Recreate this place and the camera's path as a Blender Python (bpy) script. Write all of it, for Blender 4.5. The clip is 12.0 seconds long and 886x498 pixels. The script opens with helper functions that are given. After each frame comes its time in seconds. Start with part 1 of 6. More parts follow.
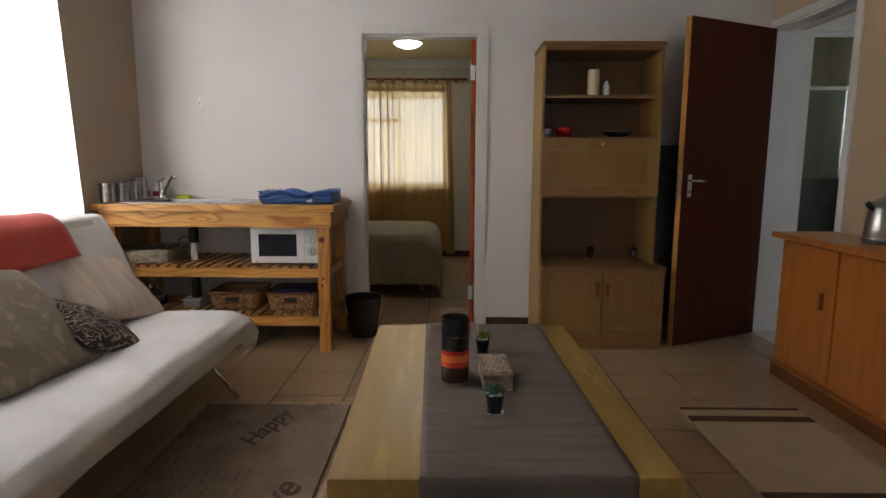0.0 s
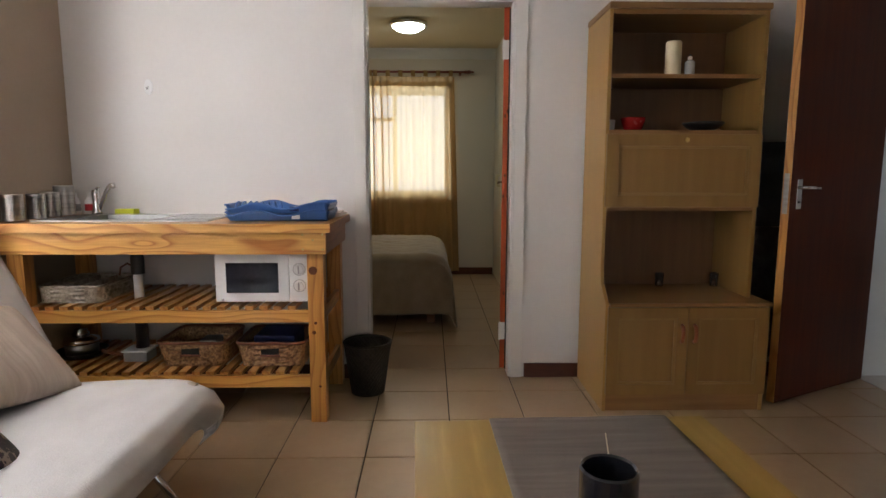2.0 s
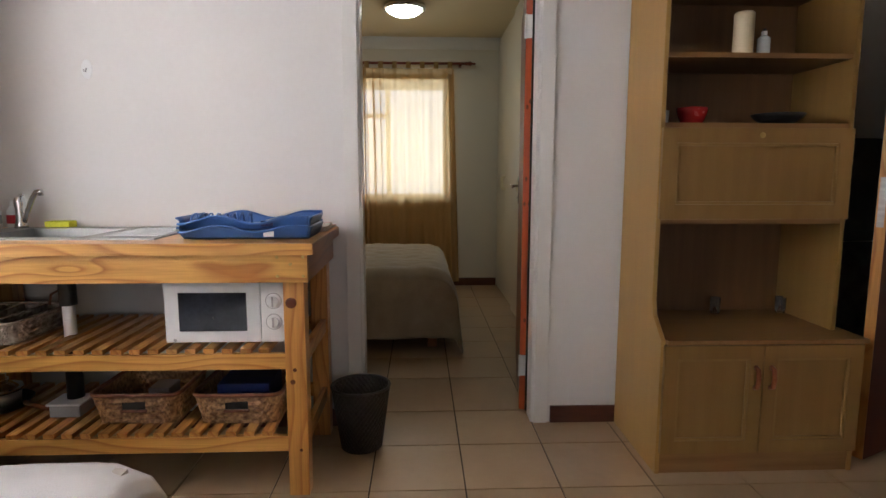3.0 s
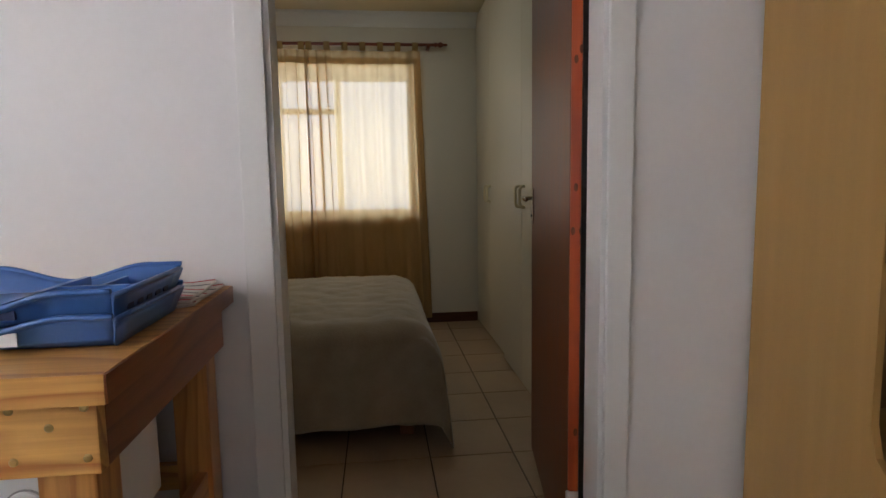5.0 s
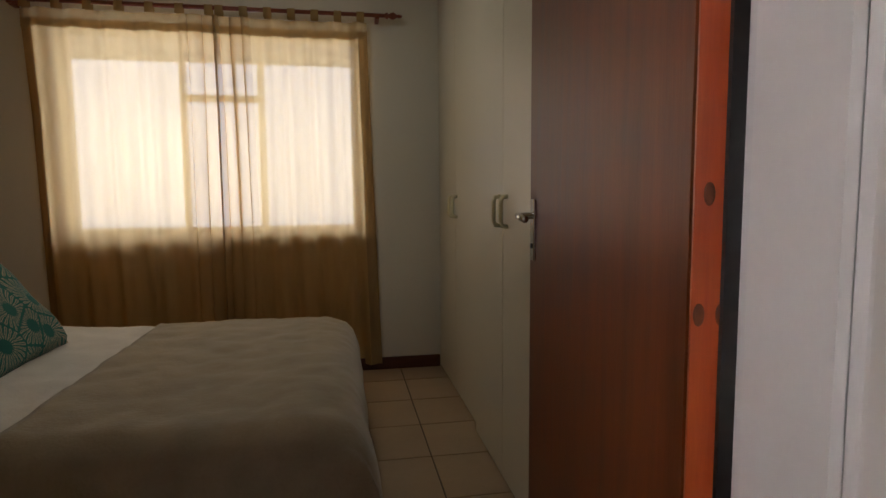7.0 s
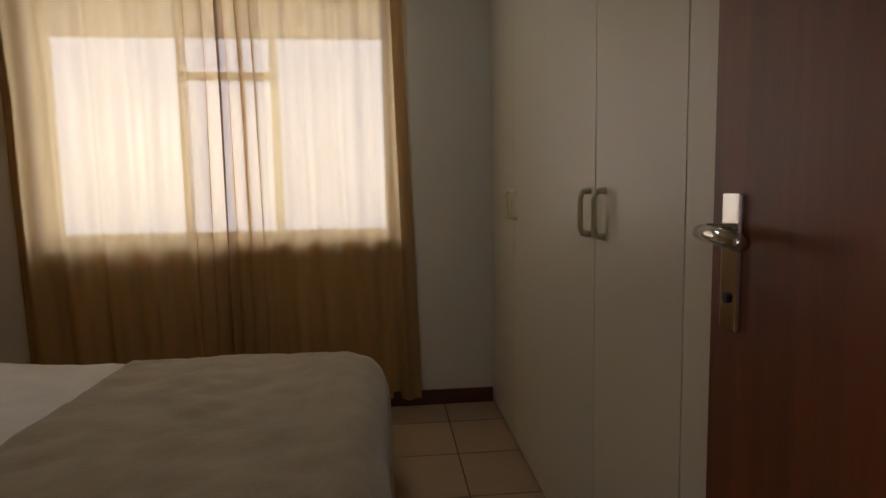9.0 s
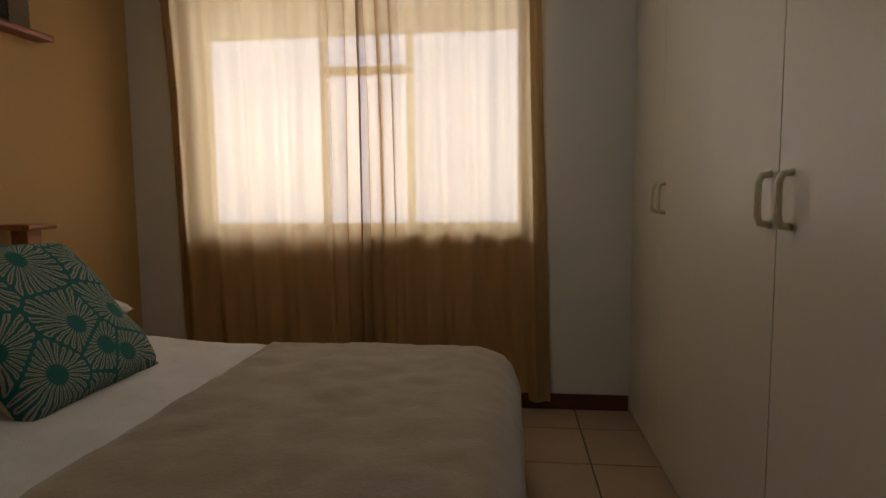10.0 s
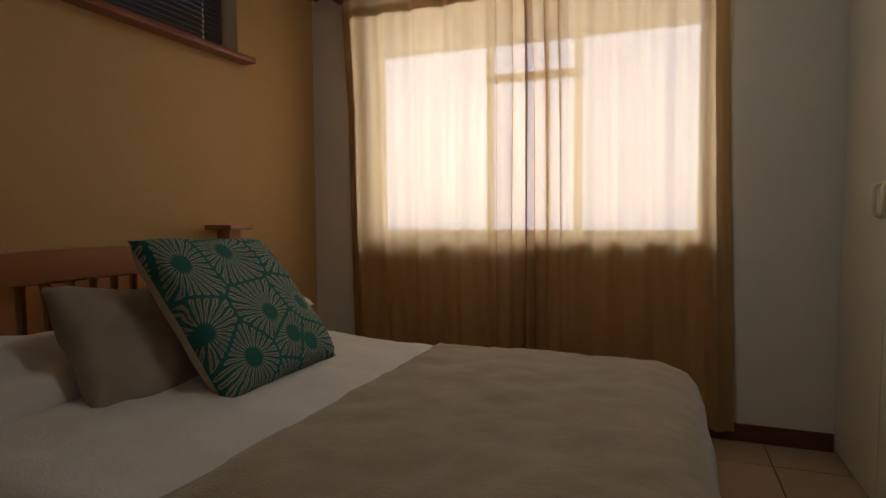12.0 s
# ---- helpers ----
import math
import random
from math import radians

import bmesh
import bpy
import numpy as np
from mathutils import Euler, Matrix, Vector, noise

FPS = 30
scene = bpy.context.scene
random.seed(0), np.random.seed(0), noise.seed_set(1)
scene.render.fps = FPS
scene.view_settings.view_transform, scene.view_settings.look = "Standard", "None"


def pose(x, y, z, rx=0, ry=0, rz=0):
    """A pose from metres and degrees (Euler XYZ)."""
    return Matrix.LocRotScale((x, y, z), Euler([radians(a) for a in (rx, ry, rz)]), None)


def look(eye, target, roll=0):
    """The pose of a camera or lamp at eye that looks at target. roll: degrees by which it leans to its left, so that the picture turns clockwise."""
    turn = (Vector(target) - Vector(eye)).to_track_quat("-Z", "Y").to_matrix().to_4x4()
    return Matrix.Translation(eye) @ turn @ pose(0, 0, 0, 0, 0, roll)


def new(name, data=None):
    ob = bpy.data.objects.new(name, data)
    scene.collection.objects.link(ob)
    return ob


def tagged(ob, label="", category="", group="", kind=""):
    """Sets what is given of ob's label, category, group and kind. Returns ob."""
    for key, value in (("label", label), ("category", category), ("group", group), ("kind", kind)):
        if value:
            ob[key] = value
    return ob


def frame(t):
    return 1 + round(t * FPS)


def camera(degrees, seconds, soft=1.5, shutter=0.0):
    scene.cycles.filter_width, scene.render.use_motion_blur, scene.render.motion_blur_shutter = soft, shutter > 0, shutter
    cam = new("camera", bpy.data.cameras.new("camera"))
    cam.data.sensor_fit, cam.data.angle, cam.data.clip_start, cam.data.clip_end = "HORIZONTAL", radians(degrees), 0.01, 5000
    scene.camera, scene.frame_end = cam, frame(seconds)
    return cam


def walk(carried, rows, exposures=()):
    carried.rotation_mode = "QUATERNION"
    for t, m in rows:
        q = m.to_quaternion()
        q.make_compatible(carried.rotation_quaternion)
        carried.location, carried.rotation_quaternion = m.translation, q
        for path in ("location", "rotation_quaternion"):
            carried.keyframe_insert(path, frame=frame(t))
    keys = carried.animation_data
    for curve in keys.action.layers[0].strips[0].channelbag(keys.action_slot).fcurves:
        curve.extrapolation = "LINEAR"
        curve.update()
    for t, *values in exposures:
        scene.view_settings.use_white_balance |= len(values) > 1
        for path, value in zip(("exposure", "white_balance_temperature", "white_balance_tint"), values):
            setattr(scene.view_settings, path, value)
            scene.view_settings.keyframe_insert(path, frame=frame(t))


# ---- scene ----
cam = camera(75.1, 12.0)
PATH = [
    (0, (-0.04, -0.053, 1.141), (-0.064, 1.927, 0.858), 0.3),
    (0.5, (-0.083, 0.157, 1.137), (-0.093, 2.137, 0.855), 0.2),
    (1, (-0.196, 0.393, 1.135), (-0.193, 2.373, 0.856), 0.3),
    (1.5, (-0.289, 0.611, 1.148), (-0.265, 2.592, 0.872), 0.1),
    (2, (-0.296, 0.871, 1.125), (-0.253, 2.853, 0.865), 0.1),
    (2.5, (-0.329, 1.145, 1.129), (-0.27, 3.127, 0.868), 0.1),
    (3, (-0.373, 1.441, 1.138), (-0.294, 3.422, 0.879), 0.1),
    (3.2, (-0.381, 1.549, 1.135), (-0.287, 3.53, 0.878), -0.0),
    (5, (-0.399, 2.632, 1.127), (-0.178, 4.607, 0.904), -0.9),
    (5.5, (-0.354, 2.905, 1.126), (-0.09, 4.875, 0.909), -0.4),
    (6.5, (-0.296, 3.395, 1.121), (0.025, 5.358, 0.918), -0.4),
    (7, (-0.222, 3.607, 1.114), (0.125, 5.568, 0.93), -0.4),
    (8.8, (-0.121, 4.282, 1.129), (0.139, 6.255, 0.924), -1.3),
    (9, (-0.139, 4.314, 1.11), (0.053, 6.295, 0.917), -1.0),
    (9.5, (-0.180, 4.358, 1.052), (-0.190, 6.351, 0.886), -0.7),
    (10, (-0.192, 4.409, 1.067), (-0.415, 6.388, 0.885), -0.5),
    (10.5, (-0.213, 4.43, 1.051), (-0.602, 6.386, 0.891), -0.5),
    (11, (-0.237, 4.441, 1.043), (-0.758, 6.366, 0.897), -0.3),
    (11.5, (-0.246, 4.439, 1.027), (-0.879, 6.331, 0.893), -0.4),
    (12, (-0.276, 4.446, 1.011), (-0.996, 6.308, 0.893), -0.3),
]
walk(cam, [(t, look(eye, target, roll)) for t, eye, target, roll in PATH], ((0, -0.28, 6500, 10), (1.2, 0.03, 6500, 10), (3, 0.08, 6300, 12), (5, -0.12, 6100, 12), (7, -0.14, 6480, 17), (9, -0.22, 6400, 21), (12, -0.12, 6400, 23)))

# ---- world and large lights ----
world = bpy.data.worlds.new("world")
scene.world = world
world.use_nodes = True
wn = world.node_tree
sky = wn.nodes.new("ShaderNodeTexSky")
sky.sky_type, sky.sun_disc, sky.sun_elevation, sky.sun_rotation = "NISHITA", False, radians(50), radians(70)
wn.nodes["Background"].inputs["Strength"].default_value = 0.12
wn.links.new(sky.outputs["Color"], wn.nodes["Background"].inputs["Color"])


def lamp_area(name, m, w, h, power, color=(1, 1, 1)):
    data = bpy.data.lights.new(name, "AREA")
    data.shape, data.size, data.size_y, data.energy, data.color = "RECTANGLE", w, h, power, color
    ob = new(name, data)
    ob.matrix_world = m
    return ob


sun_data = bpy.data.lights.new("sun", "SUN")
sun_data.energy, sun_data.angle, sun_data.color = 3.0, radians(0.5), (1.0, 0.95, 0.88)
sun = new("sun", sun_data)
sun.matrix_world = look((8, 3, 12), (0, 0, 0))
WEST_LIGHT, NORTH_LIGHT, SOUTH_FILL, BATH_LIGHT, HALL_FILL = 124, 53, 7, 60, 9
lamp_area("window_light_west", look((-2.62, 1.9, 1.55), (0, 1.9, 1.35)), 2.5, 1.3, WEST_LIGHT, (1.0, 0.965, 0.93))
lamp_area("window_light_bedroom", look((-1.29, 7.95, 1.37), (-1.29, 0, 1.37)), 2.6, 1.35, NORTH_LIGHT, (0.65, 0.79, 1.0))
# Soft fill from the south, through a window that is only assumed.
lamp_area("window_light_south", look((0.6, -2.95, 1.3), (0.6, 4, 1.2)), 2.0, 1.7, SOUTH_FILL, (0.98, 0.97, 1.0))
lamp_area("window_light_bath", look((2.9, 6.6, 1.6), (2.9, 3, 1.2)), 0.7, 0.8, BATH_LIGHT, (0.85, 0.95, 1.0))
# Added fill that brightens the hall; its source is unseen.
lamp_area("window_light_hall", look((3.3, 0.36, 1.4), (3.0, 4, 1.3)), 0.85, 0.95, HALL_FILL, (0.85, 0.92, 1.0))


# ---- materials ----
def surface(name, c1, c2, rough=0.5, metal=0.0, scale=4.0, stretch=(1, 1, 1), bump=0.1, fine=80.0, through_light=0.0, open_weave=0.0, low=0.3, high=0.7, bands=0.0, coat=0.0, sheen=0.0):
    """A node material: two colours mixed by noise at two scales, with relief."""
    m = bpy.data.materials.new(name)
    m.use_nodes = True
    t = m.node_tree
    n, l = t.nodes, t.links
    b = n["Principled BSDF"]
    co, info = n.new("ShaderNodeTexCoord"), n.new("ShaderNodeObjectInfo")
    add, mp = n.new("ShaderNodeVectorMath"), n.new("ShaderNodeMapping")
    shift = n.new("ShaderNodeMath")
    shift.operation, shift.inputs[1].default_value = "MULTIPLY", 9.0
    l.new(info.outputs["Random"], shift.inputs[0])
    l.new(co.outputs["Object"], add.inputs[0])
    l.new(shift.outputs[0], add.inputs[1])
    l.new(add.outputs[0], mp.inputs["Vector"])
    mp.inputs["Scale"].default_value = stretch
    a, f = n.new("ShaderNodeTexNoise"), n.new("ShaderNodeTexNoise")
    a.inputs["Scale"].default_value, a.inputs["Detail"].default_value = scale, 5
    f.inputs["Scale"].default_value, f.inputs["Detail"].default_value = fine, 3
    l.new(mp.outputs[0], a.inputs["Vector"])
    l.new(mp.outputs[0], f.inputs["Vector"])
    factor = a.outputs["Fac"]
    if bands:
        s1 = n.new("ShaderNodeMath")
        s1.operation, s1.inputs[1].default_value = "MULTIPLY", bands
        s2 = n.new("ShaderNodeMath")
        s2.operation = "SINE"
        s3 = n.new("ShaderNodeMath")
        s3.operation, s3.inputs[1].default_value, s3.inputs[2].default_value = "MULTIPLY_ADD", 0.5, 0.5
        l.new(a.outputs["Fac"], s1.inputs[0])
        l.new(s1.outputs[0], s2.inputs[0])
        l.new(s2.outputs[0], s3.inputs[0])
        factor = s3.outputs[0]
    mix = n.new("ShaderNodeMath")
    mix.operation, mix.inputs[1].default_value = "MULTIPLY_ADD", 0.25
    l.new(f.outputs["Fac"], mix.inputs[0])
    l.new(factor, mix.inputs[2])
    ramp = n.new("ShaderNodeValToRGB")
    e = ramp.color_ramp.elements
    e[0].position, e[1].position = low + 0.12, high + 0.12
    e[0].color, e[1].color = (*c1, 1), (*c2, 1)
    l.new(mix.outputs[0], ramp.inputs[0])
    l.new(ramp.outputs[0], b.inputs["Base Color"])
    b.inputs["Metallic"].default_value = metal
    b.inputs["Coat Weight"].default_value, b.inputs["Coat Roughness"].default_value = coat, rough * 0.8
    b.inputs["Sheen Weight"].default_value = sheen
    r = n.new("ShaderNodeMath")
    r.operation, r.inputs[1].default_value, r.inputs[2].default_value = "MULTIPLY_ADD", 0.12, max(0.02, rough - 0.06)
    l.new(a.outputs["Fac"], r.inputs[0])
    l.new(r.outputs[0], b.inputs["Roughness"])
    if bump:
        bp = n.new("ShaderNodeBump")
        bp.inputs["Strength"].default_value, bp.inputs["Distance"].default_value = bump, 0.01
        l.new(mix.outputs[0], bp.inputs["Height"])
        l.new(bp.outputs[0], b.inputs["Normal"])
    if through_light:
        tr, mx = n.new("ShaderNodeBsdfTranslucent"), n.new("ShaderNodeMixShader")
        mx.inputs[0].default_value = through_light
        if open_weave:
            pale = n.new("ShaderNodeMix")
            pale.data_type = "RGBA"
            pale.inputs["Factor"].default_value, pale.inputs["B"].default_value = 0.05, (0.56, 0.58, 0.50, 1)
            l.new(ramp.outputs[0], pale.inputs["A"])
            l.new(pale.outputs["Result"], tr.inputs["Color"])
        else:
            l.new(ramp.outputs[0], tr.inputs["Color"])
        l.new(b.outputs[0], mx.inputs[1])
        l.new(tr.outputs[0], mx.inputs[2])
        last = mx.outputs[0]
        if open_weave:
            gap, mx2 = n.new("ShaderNodeBsdfTransparent"), n.new("ShaderNodeMixShader")
            mx2.inputs[0].default_value = open_weave
            l.new(last, mx2.inputs[1])
            l.new(gap.outputs[0], mx2.inputs[2])
            last = mx2.outputs[0]
        l.new(last, n["Material Output"].inputs["Surface"])
    return m


def glass_material(name, color=(1, 1, 1), rough=0.0):
    m = bpy.data.materials.new(name)
    m.use_nodes = True
    b = m.node_tree.nodes["Principled BSDF"]
    b.inputs["Base Color"].default_value = (*color, 1)
    b.inputs["Transmission Weight"].default_value, b.inputs["Roughness"].default_value, b.inputs["IOR"].default_value = 1.0, rough, 1.45
    return m


PLASTER = surface("white wall paint", (0.66, 0.645, 0.64), (0.72, 0.705, 0.70), 0.75, scale=1.3, bump=0.12, fine=45)
TAUPE = surface("taupe wall paint", (0.36, 0.28, 0.21), (0.40, 0.31, 0.235), 0.8, scale=1.3, bump=0.12, fine=45)
OCHRE = surface("ochre wall paint", (0.50, 0.31, 0.115), (0.55, 0.345, 0.135), 0.8, scale=1.3, bump=0.12, fine=45)
BEIGE = surface("beige wall paint", (0.50, 0.38, 0.24), (0.54, 0.41, 0.27), 0.8, scale=1.3, bump=0.1, fine=45)
CREAM = surface("cream ceiling paint", (0.66, 0.56, 0.36), (0.70, 0.60, 0.40), 0.8, scale=1.0, bump=0.05)
BEDWALL = surface("pale bedroom paint", (0.68, 0.63, 0.55), (0.73, 0.68, 0.59), 0.75, scale=1.3, bump=0.12, fine=45)
CEILING = surface("white ceiling paint", (0.74, 0.73, 0.70), (0.78, 0.77, 0.74), 0.8, scale=1.0, bump=0.05)
FRAMEPAINT = surface("white gloss enamel", (0.66, 0.65, 0.64), (0.72, 0.71, 0.69), 0.35, scale=3, bump=0.04)
SKIRT = surface("red-brown skirting", (0.075, 0.022, 0.013), (0.12, 0.038, 0.02), 0.4, stretch=(1, 1, 6), scale=6, bump=0.05)
TILE = surface("beige marbled tile", (0.345, 0.235, 0.140), (0.41, 0.285, 0.175), 0.3, scale=3, bump=0.03, fine=30, coat=0.2)
GROUT = surface("dark grout", (0.05, 0.03, 0.02), (0.08, 0.05, 0.033), 0.9, scale=20, bump=0.2)
HALLTILE = surface("pale hall tile", (0.50, 0.46, 0.42), (0.58, 0.54, 0.50), 0.3, scale=5, bump=0.03)
MAHOGANY = surface("dark red varnished veneer", (0.072, 0.014, 0.006), (0.105, 0.024, 0.010), 0.5, scale=3.5, stretch=(9, 9, 0.7), bump=0.03, fine=30)
VENEER = surface("brown varnished door veneer", (0.113, 0.025, 0.006), (0.19, 0.048, 0.0125), 0.42, scale=3, stretch=(10, 10, 0.8), bump=0.05, fine=30)
VENEER.node_tree.nodes["Principled BSDF"].inputs["Specular IOR Level"].default_value = 0.35
MAHOGANY.node_tree.nodes["Principled BSDF"].inputs["Specular IOR Level"].default_value = 0.2
REDPINE = surface("orange-red varnished pine edge", (0.33, 0.045, 0.008), (0.48, 0.085, 0.014), 0.35, scale=3, stretch=(12, 12, 0.8), bump=0.05, fine=30, coat=0.3)
# One oak in several tones: this is the lit side of the wall unit.
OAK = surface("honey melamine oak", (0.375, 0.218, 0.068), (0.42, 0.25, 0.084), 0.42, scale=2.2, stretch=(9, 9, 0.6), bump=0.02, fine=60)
# Level boards: browner oak, darkened further for the shade within the unit.
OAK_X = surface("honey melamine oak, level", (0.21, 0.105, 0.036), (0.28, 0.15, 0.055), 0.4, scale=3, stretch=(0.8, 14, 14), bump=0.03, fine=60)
# Same oak darkened: the shade on doors and right side is in the colour.
OAK_SHADED = surface("honey melamine oak, doors", (0.228, 0.126, 0.036), (0.272, 0.156, 0.047), 0.42, scale=2.2, stretch=(9, 9, 0.6), bump=0.02, fine=60)
# Beading a step lighter, so that its edges read as lit.
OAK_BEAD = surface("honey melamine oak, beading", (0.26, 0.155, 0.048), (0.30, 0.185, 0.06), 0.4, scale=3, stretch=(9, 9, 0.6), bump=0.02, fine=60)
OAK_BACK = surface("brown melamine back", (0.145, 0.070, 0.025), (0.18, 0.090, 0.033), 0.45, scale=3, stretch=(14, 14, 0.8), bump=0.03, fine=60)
TABLEWOOD = surface("pale oiled table wood", (0.36, 0.225, 0.058), (0.48, 0.315, 0.095), 0.30, scale=2.2, stretch=(9, 0.9, 9), bands=9, bump=0.03, fine=60, low=0.0, high=0.9, coat=0.4)
KIAAT = surface("orange varnished cabinet wood", (0.36, 0.115, 0.022), (0.49, 0.175, 0.036), 0.38, scale=2.4, stretch=(8, 8, 0.9), bump=0.04, fine=60, coat=0.25)
KIAAT_DARK = surface("orange varnished cabinet base", (0.11, 0.036, 0.013), (0.17, 0.06, 0.02), 0.4, scale=2.4, stretch=(8, 1, 8), bump=0.04, fine=60)
HANDLEWOOD = surface("reddish wooden handle", (0.22, 0.06, 0.02), (0.32, 0.10, 0.035), 0.4, scale=10)
KNOT = surface("dark knot", (0.09, 0.02, 0.006), (0.16, 0.04, 0.012), 0.4, scale=60, bump=0.0)
CHROME = surface("chrome", (0.72, 0.72, 0.72), (0.80, 0.80, 0.80), 0.12, metal=1.0, scale=4, bump=0.0)
STEEL = surface("brushed steel", (0.36, 0.355, 0.35), (0.50, 0.495, 0.49), 0.3, metal=1.0, scale=4, stretch=(1, 1, 20), bump=0.02)
SINKSTEEL = surface("matt sink steel", (0.30, 0.30, 0.30), (0.36, 0.36, 0.355), 0.36, metal=1.0, scale=4, stretch=(20, 1, 1), bump=0.02)
BRASS = surface("dull brass", (0.5, 0.36, 0.14), (0.6, 0.45, 0.2), 0.3, metal=1.0, scale=8, bump=0.02)
WHITEPLASTIC = surface("white plastic", (0.72, 0.73, 0.74), (0.78, 0.79, 0.80), 0.35, scale=3, bump=0.0)
GREYPLASTIC = surface("grey plastic", (0.32, 0.32, 0.33), (0.40, 0.40, 0.41), 0.4, scale=3, bump=0.0)
DARKGLASS = surface("dark oven glass", (0.012, 0.014, 0.02), (0.03, 0.034, 0.045), 0.12, scale=5, bump=0.0, coat=0.5)
BLACKPLASTIC = surface("black plastic", (0.012, 0.012, 0.013), (0.03, 0.028, 0.028), 0.4, scale=8, bump=0.05)
BLUE = surface("blue plastic", (0.045, 0.125, 0.36), (0.065, 0.16, 0.44), 0.32, scale=3, bump=0.01)
NAVY = surface("navy plastic", (0.006, 0.014, 0.075), (0.012, 0.025, 0.12), 0.35, scale=4, bump=0.05)
THROW = surface("white cotton throw", (0.64, 0.63, 0.64), (0.72, 0.71, 0.72), 0.9, scale=7, bump=0.6, fine=220, sheen=0.2)
SHEETCLOTH = surface("white bed linen", (0.66, 0.62, 0.57), (0.74, 0.70, 0.65), 0.9, scale=9, bump=0.7, fine=160, sheen=0.1)
TAUPECLOTH = surface("taupe fleece blanket", (0.285, 0.22, 0.135), (0.375, 0.295, 0.19), 0.95, scale=8, bump=0.7, fine=120, sheen=0.4)
SPRAY = surface("pale bottle plastic", (0.42, 0.46, 0.48), (0.52, 0.56, 0.58), 0.12, scale=4, bump=0.0)
LINEN = surface("tan linen", (0.30, 0.23, 0.165), (0.38, 0.30, 0.22), 0.95, scale=6, bump=0.3, fine=200, sheen=0.1)
CREAMCLOTH = surface("cream cotton", (0.50, 0.43, 0.30), (0.58, 0.50, 0.36), 0.95, scale=6, bump=0.2, fine=200)
SCRIPTLINEN = surface("printed beige linen", (0.22, 0.18, 0.13), (0.31, 0.26, 0.19), 0.95, scale=20, bump=0.2, fine=160, bands=9, low=0.1, high=0.5)
RIBBED = surface("ribbed beige weave", (0.36, 0.29, 0.24), (0.56, 0.47, 0.395), 0.95, scale=3.2, stretch=(14, 0.8, 1), bump=0.5, fine=60, low=0.1, high=0.6)
BLACKPRINT = surface("black and tan print", (0.022, 0.014, 0.011), (0.22, 0.165, 0.12), 0.9, scale=13, bands=55, bump=0.1, fine=100, low=0.78, high=0.86)
REDFLEECE = surface("red fleece", (0.50, 0.035, 0.018), (0.62, 0.06, 0.03), 0.95, scale=6, bump=0.5, fine=200, sheen=0.3)
CURTAIN = surface("tan cotton curtain", (0.64, 0.41, 0.16), (0.72, 0.475, 0.2), 0.95, scale=2, stretch=(6, 6, 0.6), bump=0.1, fine=150, through_light=0.62, open_weave=0.075)
CURTAIN_HEM = surface("tan cotton curtain, doubled", (0.42, 0.27, 0.115), (0.48, 0.315, 0.14), 0.95, scale=2, bump=0.1, fine=150, through_light=0.33)
SHEER = surface("white sheer voile", (0.86, 0.86, 0.86), (0.90, 0.90, 0.90), 0.9, scale=2, bump=0.05, through_light=0.8)
RUNNER = surface("grey woven runner", (0.115, 0.093, 0.078), (0.18, 0.148, 0.126), 0.95, scale=3.2, stretch=(1.2, 16, 1), bump=0.5, fine=90, low=0.2, high=0.7)
RUG = surface("brown printed rug", (0.15, 0.105, 0.072), (0.25, 0.18, 0.128), 0.98, scale=5, bump=0.6, fine=150)
RUGTEXT = surface("dark brown rug print", (0.035, 0.022, 0.016), (0.085, 0.056, 0.04), 0.98, scale=25, bump=0.4, fine=150)
FRINGE = surface("beige cotton fringe", (0.52, 0.43, 0.33), (0.62, 0.52, 0.42), 0.95, scale=20, bump=0.3)
MAT_CREAM = surface("cream woven mat", (0.45, 0.35, 0.23), (0.52, 0.41, 0.28), 0.98, scale=8, bump=0.5, fine=180)
MAT_BROWN = surface("brown mat stripe", (0.07, 0.043, 0.027), (0.11, 0.07, 0.043), 0.98, scale=8, bump=0.5, fine=180)
WICKER = surface("brown wicker", (0.14, 0.060, 0.024), (0.50, 0.29, 0.14), 0.6, scale=70, bump=0.5)
WICKER_DARK = surface("dark stained wicker", (0.012, 0.009, 0.007), (0.035, 0.026, 0.02), 0.5, scale=40, bump=0.5)
WICKER_GREY = surface("grey-washed wicker", (0.23, 0.19, 0.15), (0.47, 0.41, 0.34), 0.7, scale=40, bump=0.5)
WICKER_RIM = surface("red-brown wicker rim", (0.12, 0.038, 0.016), (0.24, 0.085, 0.035), 0.5, scale=30, bump=0.4)
GLAZE_BLACK = surface("black glaze", (0.008, 0.009, 0.012), (0.02, 0.02, 0.026), 0.15, scale=6, bump=0.05, coat=0.6)
GLAZE_RED = surface("red glaze", (0.42, 0.018, 0.01), (0.55, 0.04, 0.015), 0.2, scale=6, bump=0.05, coat=0.5)
GLAZE_ORANGE = surface("orange glaze", (0.62, 0.10, 0.02), (0.75, 0.16, 0.03), 0.2, scale=6, bump=0.05, coat=0.5)
GLAZE_BROWN = surface("dark brown glaze", (0.045, 0.02, 0.012), (0.08, 0.038, 0.022), 0.25, scale=6, bump=0.05, coat=0.4)
LEAF_LIGHT = surface("light green succulent", (0.12, 0.20, 0.03), (0.24, 0.34, 0.07), 0.5, scale=20)
LEAF_DARK = surface("blue-green succulent", (0.02, 0.085, 0.045), (0.05, 0.16, 0.09), 0.5, scale=20)
PEBBLE = surface("white pebbles", (0.5, 0.48, 0.44), (0.7, 0.68, 0.64), 0.6, scale=50)
CARVED = surface("carved mango wood", (0.17, 0.11, 0.07), (0.50, 0.40, 0.30), 0.6, scale=38, bump=0.8)
